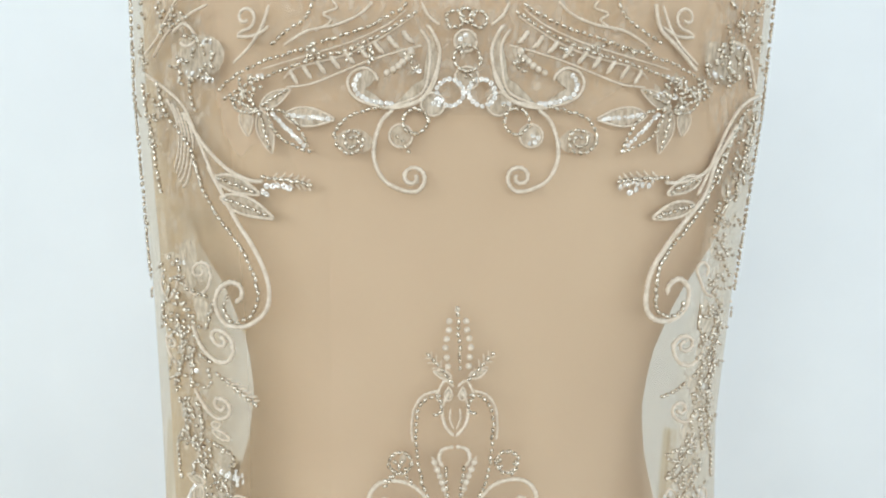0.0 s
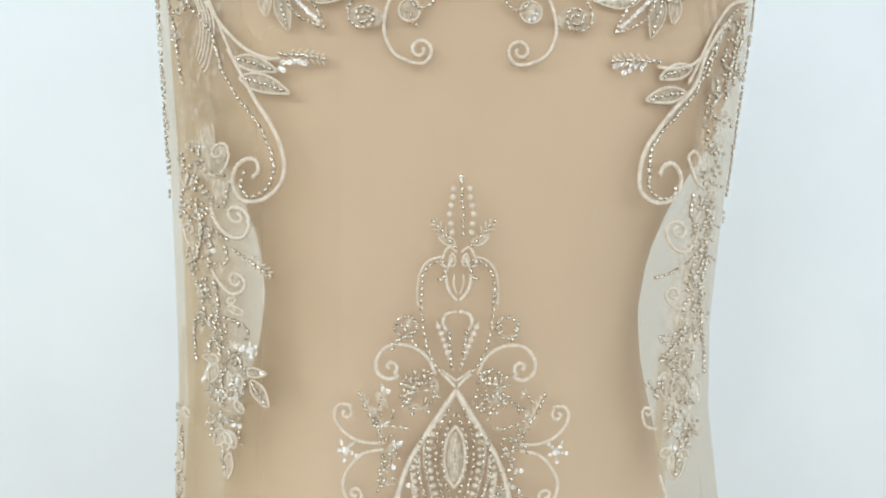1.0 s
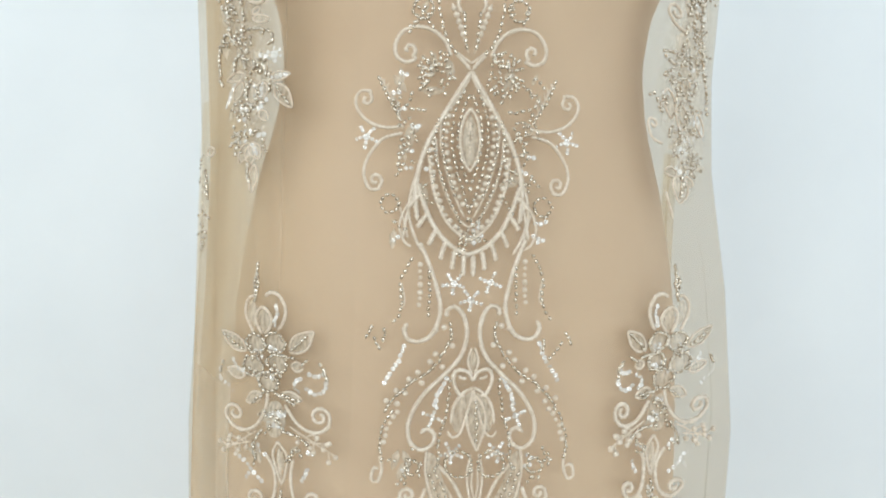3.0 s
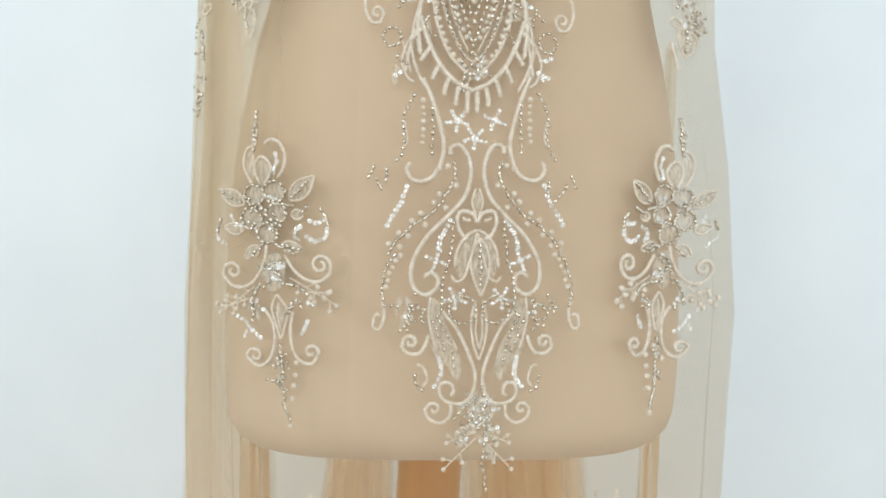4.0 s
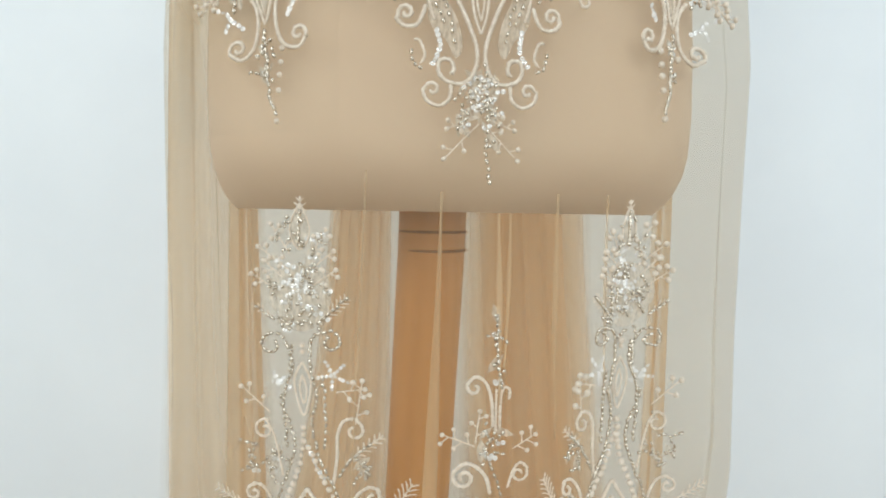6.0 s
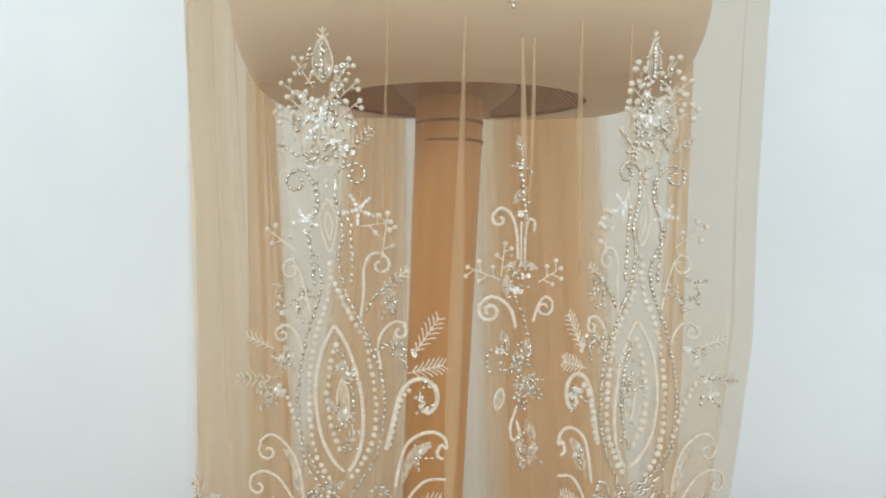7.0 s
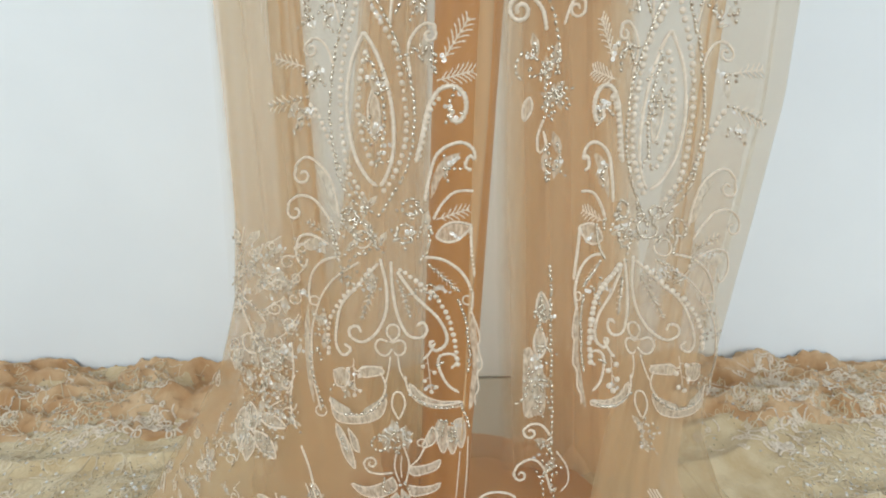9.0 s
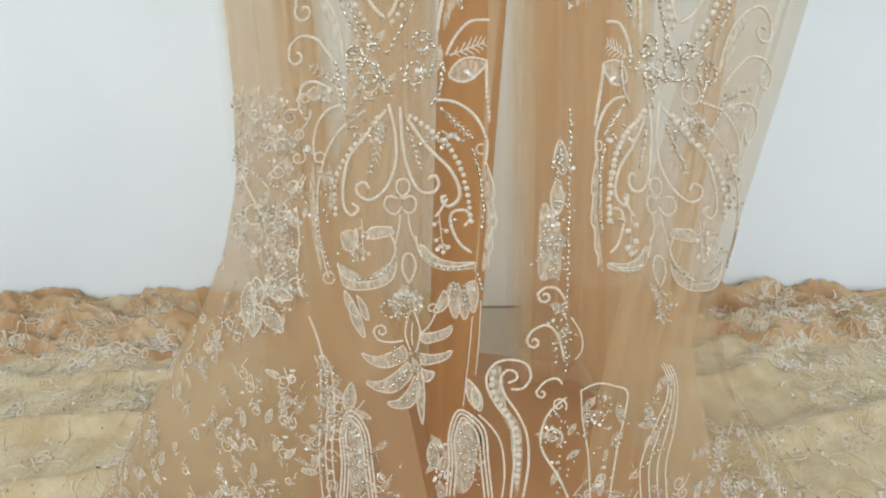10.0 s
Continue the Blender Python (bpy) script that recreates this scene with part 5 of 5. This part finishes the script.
def fringe(m):
    """The pointed end of the tall skirt motif."""
    m.plume("610,512 626,532 634,562 622,552 612,535")
    m.plume("622,530 638,556 647,596 632,582 620,555", 3.4, True)
    m.plume("632,520 648,540 654,565 642,556")
    m.cluster(720, 525, 34, 24, 30, 0.2)
    m.beads("690,530 675,545 690,560 712,552", 10)
    m.cord([(715, 602), (690, 605), (670, 600), (662, 585)] + coil(676, 585, 13, 180, 1.2, 0.25), 5)
    m.cord([(742, 592), (760, 575), (772, 552)] + coil(765, 545, 12, 30, -1.0, 0.25), 4)
    m.cord("727,620 718,592 722,562 730,545", 4)
    m.cord("738,620 744,588 738,562 730,545", 4)
    m.cord("731,612 729,590 731,568", 3)
    m.plume("715,610 690,625 662,632 640,625 655,643 680,652 705,645 722,632")
    m.plume("722,640 700,660 675,675 648,676 665,690 695,695 718,680 730,662", 3.4, True)
    m.plume("735,665 722,690 705,708 686,712 700,722 725,720 738,705 742,680", 3.4, True)
    m.plume("740,660 737,700 742,730 748,750 751,720 751,690 748,665")
    m.plume("742,590 765,588 785,582 800,575 795,592 775,602 750,606")
    m.plume("742,625 765,628 785,625 800,620 792,634 770,643 748,645")
    m.plume("745,652 755,657 769,660 762,673 750,674")
    m.beads("700,612 698,630 706,640 716,630", 9)
    m.beads("725,650 715,672 705,690", 9)
    m.cluster(732, 640, 14, 30, 22, 0.15)
    m.plume("800,500 793,530 805,562 816,535 812,505", 3.4, True)
    m.plume("786,512 776,530 768,552 786,546 796,528")
    m.plume("825,500 828,528 838,552 846,525 842,497")
    m.plume("816,512 812,540 822,564 832,540 828,515", 3.4, True)
    m.cluster(805, 512, 28, 18, 20, 0.2)
    m.beads("838,470 848,490 852,510", 9)


def mirrored(y_at, l_foot, l_lean, r_foot, r_lean, k, k2):
    def lay(x, y):
        d = x - l_foot - l_lean * (y - y_at)
        return r_foot + r_lean * (y - y_at) - d * (k if d > 0 else k2), y
    return lay


m = Motif("skirt_tree_motif", "tall ivory tree of scrolls and leaves embroidery on the skirt", TREE_L)
m.wide = 0.88
tree(m)
m.use(FOOT_L)
m.wide = 0.8
gourd(m)
m.use(HEM_L)
fringe(m)
m.cord("836,558 829,640 819,725", 2.6)
m.cord("851,529 848,600 842,667", 2.6)
m.done()
m = Motif("skirt_tree_motif", "tall ivory tree of scrolls and leaves embroidery on the skirt", TREE_R, warp=mirrored(400, 612, 0.1, 1145, -0.115, 0.68, 0.98))
m.wide = 0.7
tree(m)
m.wide = 0.6
m.use(FOOT_R, warp=mirrored(170, 700, 0.08, 1160, 0.0, 0.68, 0.92))
gourd(m)
m.done()

m = Motif("skirt_drop_motif", "slender ivory drop embroidery hanging between the trees", MIDDLE)
m.cluster(938, 190, 7, 70, 30, 0.1)
m.beads("940,130 938,180 942,230 945,260", 10)
m.cord([(930, 330), (928, 280), (918, 248), (900, 237), (886, 250)] + coil(898, 258, 13, 200, -0.9, 0.3), 6)
m.cord([(942, 330), (944, 280), (950, 258), (960, 262), (958, 282)], 5)
m.cord("935,340 936,290 937,260", 4)
m.sprig(900, 365, 842, 342, 16, 5)
m.sprig(900, 360, 908, 300, 12, 4)
m.sprig(965, 370, 1005, 345, 16, 5)
m.cluster(925, 355, 26, 34, 40, 0.15)
m.cord([(925, 450), (918, 420), (900, 400), (880, 395), (862, 410)] + coil(880, 420, 20, 200, -1.3, 0.25), 7)
m.cord([(955, 440), (965, 410), (978, 395), (990, 405)] + coil(975, 415, 16, 330, 1.2, 0.25), 5)
m.beads("925,395 935,425 945,460 950,500", 10)
m.cluster(915, 490, 38, 26, 55, 0.1)
m.cluster(935, 535, 24, 40, 60, 0.05)
m.beads("880,490 872,510 885,535", 9)
m.leaf(900, 555, 890, 598, 16, "f")
m.cord("925,590 915,620 918,645 930,635 925,610", 5)
m.cluster(940, 655, 14, 45, 40, 0.1)
m.done()
m = Motif("hem_spray_motif", "tall beaded ivory spray embroidery rising from the hem", MID_LOW)
m.beads("1007,195 1008,240 1005,300 1005,360 1003,420 1003,480 1000,560 1000,640", 10)
m.leaf(995, 310, 990, 245, 24, "fb", 4)
m.leaf(985, 380, 985, 315, 22, "f", 4)
m.cluster(990, 320, 16, 60, 40, 0.1)
m.fill("955,365 968,360 990,400 992,480 975,492 952,485")
m.cluster(975, 430, 22, 60, 70, 0.2)
m.cord([(1000, 530), (985, 510), (965, 508), (950, 520)] + coil(964, 524, 13, 200, -1.1, 0.25), 5)
m.cord([(1000, 640), (985, 590), (965, 575), (942, 585), (932, 602)] + coil(945, 605, 13, 200, -1.1, 0.25), 5)
m.cord([(995, 680), (985, 670), (965, 675), (950, 690)] + coil(958, 695, 10, 200, -1.0, 0.25), 5)
m.cord("1010,560 1028,590 1030,620 1015,640", 3)
m.cluster(990, 590, 22, 60, 44, 0.15)
m.done()

m = Motif("hem_motif", "large ivory paisley scroll embroidery along the hem", HEM)
m.wide = 0.75
for k in (0, 6, 13):
    m.cord([(795 + k, 880), (800 + k, 820), (800 + k * 0.7, 770 + k), (815 + k * 0.5, 730 + k), (840 - k * 0.4, 738 + k), (862 - k, 765 + k * 0.5), (868 - k, 820), (875 - k, 885)], 5)
m.cluster(832, 800, 22, 55, 60, 0.1)
m.fill("808,770 822,748 842,755 850,790 840,860 812,870")
m.leaf(855, 730, 830, 672, 22, "f", 4)
m.leaf(850, 725, 842, 685, 14, "f", 4)
m.cord("905,690 925,688 938,668 930,645 905,638 880,645 865,668 868,695 885,725 905,750 912,800 905,885", 6)
m.cord("900,680 915,672 912,660 898,658 888,675 895,700 918,735 932,770 935,820 925,885", 6)
m.fill("868,665 885,648 890,665 880,690 900,725 922,760 924,830 915,880 912,820 905,760 880,715")
m.knots("876,660 874,690 892,725 912,760 918,810 915,860", 12, 5)
m.cord("850,735 875,760 890,790 895,840 890,885", 5)
m.cord([(1005, 885), (985, 840), (960, 800), (955, 770), (965, 735), (985, 712), (1000, 700)], 6)
m.cord(coil(975, 770, 18, 40, -1.3, 0.25), 5)
m.cord(coil(985, 715, 14, 40, -1.3, 0.25), 5)
m.cluster(985, 790, 26, 70, 60, 0.2)
m.cord("1020,690 1050,676 1080,680 1102,690 1098,730 1085,790 1072,885", 5)
m.cord("1022,690 1025,740 1035,800 1040,885", 4)
m.cluster(1060, 750, 36, 60, 70, 0.15)
for k in range(4):
    m.cord([(1130 + 16 * k, 885), (1128 + 16 * k, 820), (1150 + 14 * k, 760), (1175 + 8 * k, 710), (1180 + 6 * k, 670), (1165 + 6 * k, 640)], 4)
m.cluster(1165, 730, 30, 80, 70, 0.2)
for k in (0, 7, 14):
    m.cord([(595 + k, 885), (600 + k, 820), (597 + k * 0.8, 765 + k * 0.5), (608 + k * 0.4, 728 + k), (630 - k * 0.4, 730 + k), (652 - k, 765), (660 - k, 820), (668 - k, 885)], 5)
m.cluster(632, 810, 22, 60, 70, 0.1)
m.leaf(612, 725, 620, 672, 26, "fb", 4)
m.fill("612,765 625,745 640,760 648,820 640,870 615,870")
m.cluster(785, 830, 18, 45, 40, 0.3)
m.leaf(775, 830, 768, 782, 20, "fb", 4)
m.leaf(788, 840, 798, 800, 18, "fb", 4)
for k in range(3):
    m.cord([(590 - 14 * k, 885), (580 - 14 * k, 800), (585 - 14 * k, 720), (578 - 12 * k, 650), (560 - 10 * k, 615)], 4)
m.cluster(562, 720, 18, 110, 90, 0.15)
m.use(SIDE_L)
m.cluster(425, 250, 8, 70, 36, 0.1)
m.cord("425,270 428,220 440,190", 4)
m.cord([(430, 260), (450, 225), (470, 205)], 5)
m.cord([(428, 290), (460, 310), (480, 335)], 5)
m.cord([(425, 300), (450, 350), (470, 390), (478, 430)], 5)
m.beads("425,290 440,300 470,315 490,330", 10)
m.cluster(470, 400, 50, 55, 80, 0.2)
for k in range(46):
    x, y, way = m.rnd.uniform(415, 540), m.rnd.uniform(150, 600), m.rnd.uniform(0, 360)
    if k % 3:
        m.stitch([(x + 16, y - 22)] + coil(x, y, m.rnd.uniform(8, 15), way, m.rnd.choice((-1.2, 1.2)), 0.3), 3.0)
    m.cluster(x, y, 20, 30, 8, 0.3)
m.cluster(490, 460, 45, 45, 64, 0.2)
m.rosette(455, 380, 18, "c")
m.rosette(490, 400, 18, "cb")
m.cord("525,365 530,420 525,480 535,530", 4)
m.leaf(455, 490, 462, 545, 20, "fb", 4)
m.leaf(445, 500, 440, 580, 24, "f", 4)
m.leaf(470, 510, 520, 530, 22, "f", 4)
m.leaf(465, 540, 500, 590, 26, "f", 4)
m.leaf(455, 545, 450, 595, 22, "f", 4)
m.cluster(470, 555, 35, 34, 55, 0.3)
m.cord([(545, 560), (560, 600), (572, 650)], 5)
m.done()

# beads that edge the flanks
PLAIN = Chart(0, 0, (0, 2.5, 0, 0, 0, 0), (0, 0, 2.5, 0, 0, 0))
m = Motif("edge_bead_motif", "thick bead edging along the flank", PLAIN)
for sgn, k in ((-1, 0.965), (1, 0.95)):
    for inset in (12, 38):
        line = []
        for z in range(24):
            h = 1.12 + 0.0075 * z
            a = curve(SIDE, h)[0 if sgn < 0 else 1] * k / 0.00025
            line.append((sgn * (a - inset - 7 * math.sin(2.1 * z + inset)), h / 0.00025))
        m.beads(line, 13)
    for z in range(11):
        h = 1.11 + 0.017 * z
        a = curve(SIDE, h)[0 if sgn < 0 else 1] * k / 0.00025
        m.cluster(sgn * (a - 22), h / 0.00025, 20, 30, 9, 0.02)
        m.knot(sgn * (a - 10), h / 0.00025, 3.5)
for h in (0.93, 0.945, 0.96, 0.97, 0.985):
    a = curve(SIDE, h)[0] * 0.96 / 0.00025
    m.cluster(-(a - 16), h / 0.00025, 18, 30, 4, 0.1)
m.done()


# scattered small lace where the skirt meets the floor
m = Motif("skirt_hem_lace", "scattered small ivory lace sprays low on the skirt", PLAIN)
m.apart = False
for k in range(720):
    h = 0.03 + 0.27 * m.rnd.random() ** 1.3
    al, ar = curve(SIDE, h)
    X = m.rnd.uniform(-al, ar) * 0.96
    if abs(X + 0.01) < 0.06 + 0.4 * max(0.0, h - 0.16) or (X > 0 and h > 0.16) or (-0.19 < X < 0 and h > 0.24):
        continue
    x, y = X / 0.00025, h / 0.00025
    a = m.rnd.uniform(0, 360)
    kind = m.rnd.random()
    if kind < 0.5:
        c = coil(x, y, m.rnd.uniform(12, 26), a, m.rnd.choice((-1.3, 1.3)), 0.25)
        m.cord([(c[0][0] + 24 * math.cos(a), c[0][1] + 30)] + c, 3.4)
    elif kind < 0.7:
        m.leaf(x, y, x + 55 * math.cos(a), y + 55 * math.sin(a), 20, "f", 2.8)
    else:
        m.fern(x, y, x + 64 * math.cos(a), y + 64 * math.sin(a), 15, True, 7)
    m.cluster(x, y, 40, 40, 6, 0.35)
m.done()

# ---- the rest of the fabric, heaped on the floor ----
def heap_z(x, y):
    """Height of the heaped cloth: crumpled ridges along the wall, soft swells in front."""
    v = Vector((x * 3.2, y * 4.0, 0.3))
    back = max(0.0, min(1.0, (y - 0.10) / 0.22))
    ridge = abs(noise.noise(Vector((x * 5.0 + 2 * y, y * 13.0, 1.7))))
    soft = noise.noise(v) * 0.5 + 0.5
    fine = noise.noise(Vector((x * 16, y * 22, 4.0)))
    z = 0.010 + 0.026 * soft + back * (0.004 + 0.024 * (1 - ridge * 2.4) + 0.012 * noise.noise(Vector((x * 11 + 3 * y, y * 30, 6.1)))) + 0.006 * fine * (0.4 + back) + 0.0035 * abs(noise.noise(Vector((x * 40, y * 46, 9))))
    fold = abs(noise.noise(Vector((x * 2.2 + y * 1.5, y * 7.0 - x, 2.2))))
    z += 0.026 * max(0.0, 1 - 6 * fold) * (0.4 + 0.6 * soft)
    d = math.hypot(x / 0.25, (y - 0.02) / 0.22)
    z *= 1 - 0.30 * back
    return max(0.004, z * max(0.0, min(1.0, (d - 0.85) / 0.45)) + 0.004)


heap = tagged(new("heaped_lace_fabric"), "champagne lace fabric heaped in soft folds on the floor", "fabric")
NX, NY = 560, 260
X0, X1, Y0, Y1 = -1.5, 1.5, -0.75, 0.432
vs, fs, keep = [], [], {}
for j in range(NY + 1):
    for i in range(NX + 1):
        x, y = X0 + (X1 - X0) * i / NX, Y0 + (Y1 - Y0) * j / NY
        rim = 1 + 0.16 * noise.noise(Vector((x * 1.6, y * 1.6, 8.0))) + 0.05 * noise.noise(Vector((x * 7, y * 7, 3.0)))
        if (abs(x) / (1.38 * rim)) ** 4 + (max(0.0, 0.3 - y) / (0.95 * rim)) ** 4 > 1:
            continue
        if math.hypot(x / 0.20, (y - 0.05) / 0.18) < 0.98 or (abs(x - 0.06) < 0.11 and y > 0.1):
            continue
        keep[i, j] = len(vs)
        vs.append((x, y, heap_z(x, y)))
for j in range(NY):
    for i in range(NX):
        q = [(i, j), (i + 1, j), (i + 1, j + 1), (i, j + 1)]
        if all(k in keep for k in q):
            fs.append(tuple(keep[k] for k in q))
mesh_ob("cloth_sheet", vs, fs, HEAP, heap, "layered champagne tulle in soft folds")


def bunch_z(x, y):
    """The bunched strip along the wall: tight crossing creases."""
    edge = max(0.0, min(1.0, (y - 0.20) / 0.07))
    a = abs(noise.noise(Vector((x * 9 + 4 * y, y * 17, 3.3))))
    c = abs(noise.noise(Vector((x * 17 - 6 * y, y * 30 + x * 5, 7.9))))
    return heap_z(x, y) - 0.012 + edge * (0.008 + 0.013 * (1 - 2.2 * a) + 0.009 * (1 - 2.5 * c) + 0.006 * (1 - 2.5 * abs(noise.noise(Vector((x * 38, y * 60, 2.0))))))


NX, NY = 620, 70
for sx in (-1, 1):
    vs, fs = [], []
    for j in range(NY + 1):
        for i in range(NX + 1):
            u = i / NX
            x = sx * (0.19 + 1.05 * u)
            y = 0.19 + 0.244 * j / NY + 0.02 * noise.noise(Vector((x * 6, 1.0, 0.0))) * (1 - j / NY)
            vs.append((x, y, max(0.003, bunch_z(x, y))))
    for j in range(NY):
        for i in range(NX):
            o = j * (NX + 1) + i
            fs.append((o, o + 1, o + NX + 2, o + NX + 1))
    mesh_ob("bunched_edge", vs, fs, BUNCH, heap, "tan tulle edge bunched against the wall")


def top_z(x, y):
    z = heap_z(x, y)
    return max(z, bunch_z(x, y)) if y > 0.2 and abs(x) > 0.19 else z


def flat_tube(vs, fs, line, r):
    o = len(vs)
    for k, (x, y) in enumerate(line):
        a, b = line[max(k - 1, 0)], line[min(k + 1, len(line) - 1)]
        d = Vector((b[0] - a[0], b[1] - a[1], 0))
        s = Vector((-d.y, d.x, 0)).normalized() if d.length else Vector((1, 0, 0))
        p = Vector((x, y, top_z(x, y) + r * 0.4))
        for c in range(5):
            w = 2 * math.pi * c / 5
            vs.append(p + s * (r * math.cos(w)) + Vector((0, 0, r * 0.8 * math.sin(w))))
    for k in range(len(line) - 1):
        for c in range(5):
            e = (c + 1) % 5
            fs.append((o + k * 5 + c, o + k * 5 + e, o + k * 5 + 5 + e, o + k * 5 + 5 + c))


rnd = random.Random(5)
cords, beads, seqs = ([], []), ([], []), ([], [])
for n in range(430):
    cx, cy = rnd.uniform(-1.25, 1.25), rnd.uniform(-0.35, 0.42)
    if math.hypot(cx / 0.3, (cy - 0.02) / 0.26) < 1 or (abs(cx - 0.06) < 0.16 and cy > 0.06):
        continue
    if cy < 0.2 and n % 5 < 2:
        continue
    turn, size = rnd.uniform(0, 6.28), rnd.uniform(0.6, 1.2)
    ca, sa = math.cos(turn), math.sin(turn)
    for k in range(rnd.randint(7, 14)):
        kind = rnd.random()
        ox, oy = rnd.gauss(0, 0.026), rnd.gauss(0, 0.03)
        if kind < 0.5:
            line = coil(ox, oy, rnd.uniform(0.006, 0.013), rnd.uniform(0, 360), rnd.choice((-1.3, 1.3)), 0.25)
            line = [(line[0][0] + 0.02, line[0][1] + 0.015), (line[0][0] + 0.008, line[0][1] + 0.01)] + line
        else:
            b = rnd.uniform(0, 6.28)
            line = [(ox + 0.035 * f * math.cos(b) + 0.008 * math.sin(4 * f), oy + 0.035 * f * math.sin(b)) for f in (0, 0.2, 0.4, 0.6, 0.8, 1.0)]
        line = [(cx + size * (x * ca - y * sa), cy + size * (x * sa + y * ca)) for x, y in line]
        line = [(x, min(y, 0.428)) for x, y in line]
        flat_tube(*cords, line, rnd.uniform(0.0006, 0.0011))
    for k in range(26):
        x, y = cx + rnd.gauss(0, 0.03 * size), min(cy + rnd.gauss(0, 0.03 * size), 0.428)
        a, r = rnd.uniform(0, 6.28), 0.0011
        if rnd.random() < 0.7:
            flat_tube(*beads, [(x, y), (x + 0.0022 * math.cos(a), y + 0.0022 * math.sin(a))], 0.0008)
        else:
            o = len(seqs[0])
            n3 = Vector((rnd.gauss(0, 0.4), rnd.gauss(0, 0.4), 1)).normalized()
            s3 = n3.cross(Vector((0, 1, 0))).normalized()
            t3 = n3.cross(s3)
            p = Vector((x, y, top_z(x, y) + 0.0016))
            for c in range(8):
                w = math.pi / 4 * c
                seqs[0].append(p + (s3 * math.cos(w) + t3 * math.sin(w)) * 0.0019)
            seqs[1].append(tuple(range(o, o + 8)))
patches = ([], [])
for n in range(90):
    cx, cy = rnd.choice((-1, 1)) * rnd.uniform(0.26, 1.15), rnd.uniform(0.22, 0.42) if n % 3 else rnd.uniform(-0.05, 0.2)
    for k in range(18):
        ox, oy = cx + rnd.gauss(0, 0.020), min(cy + rnd.gauss(0, 0.014), 0.425)
        if k % 2:
            line = coil(ox, oy, rnd.uniform(0.004, 0.009), rnd.uniform(0, 360), rnd.choice((-1.2, 1.2)), 0.3)
        else:
            a = rnd.uniform(0, 6.28)
            line = [(ox + 0.022 * f * math.cos(a + 0.8 * f), oy + 0.018 * f * math.sin(a + 0.8 * f)) for f in (0, 0.2, 0.4, 0.6, 0.8, 1.0)]
        flat_tube(*patches, [(x, min(y, 0.43)) for x, y in line], rnd.uniform(0.0011, 0.0019))
mesh_ob("lace_patch", patches[0], patches[1], THREAD, heap, "thick ivory lace patches on the bunched cloth")
lace = mesh_ob("lace_embroidery", cords[0], cords[1], LACE, heap, "ivory scroll embroidery on the heaped fabric")
tagged(mesh_ob("beadwork", beads[0], beads[1], BEAD, lace, "silver lined glass beads"), kind="stuff")
tagged(mesh_ob("sequin_work", seqs[0], seqs[1], SEQUIN, lace, "clear glossy sequins", False), kind="stuff")
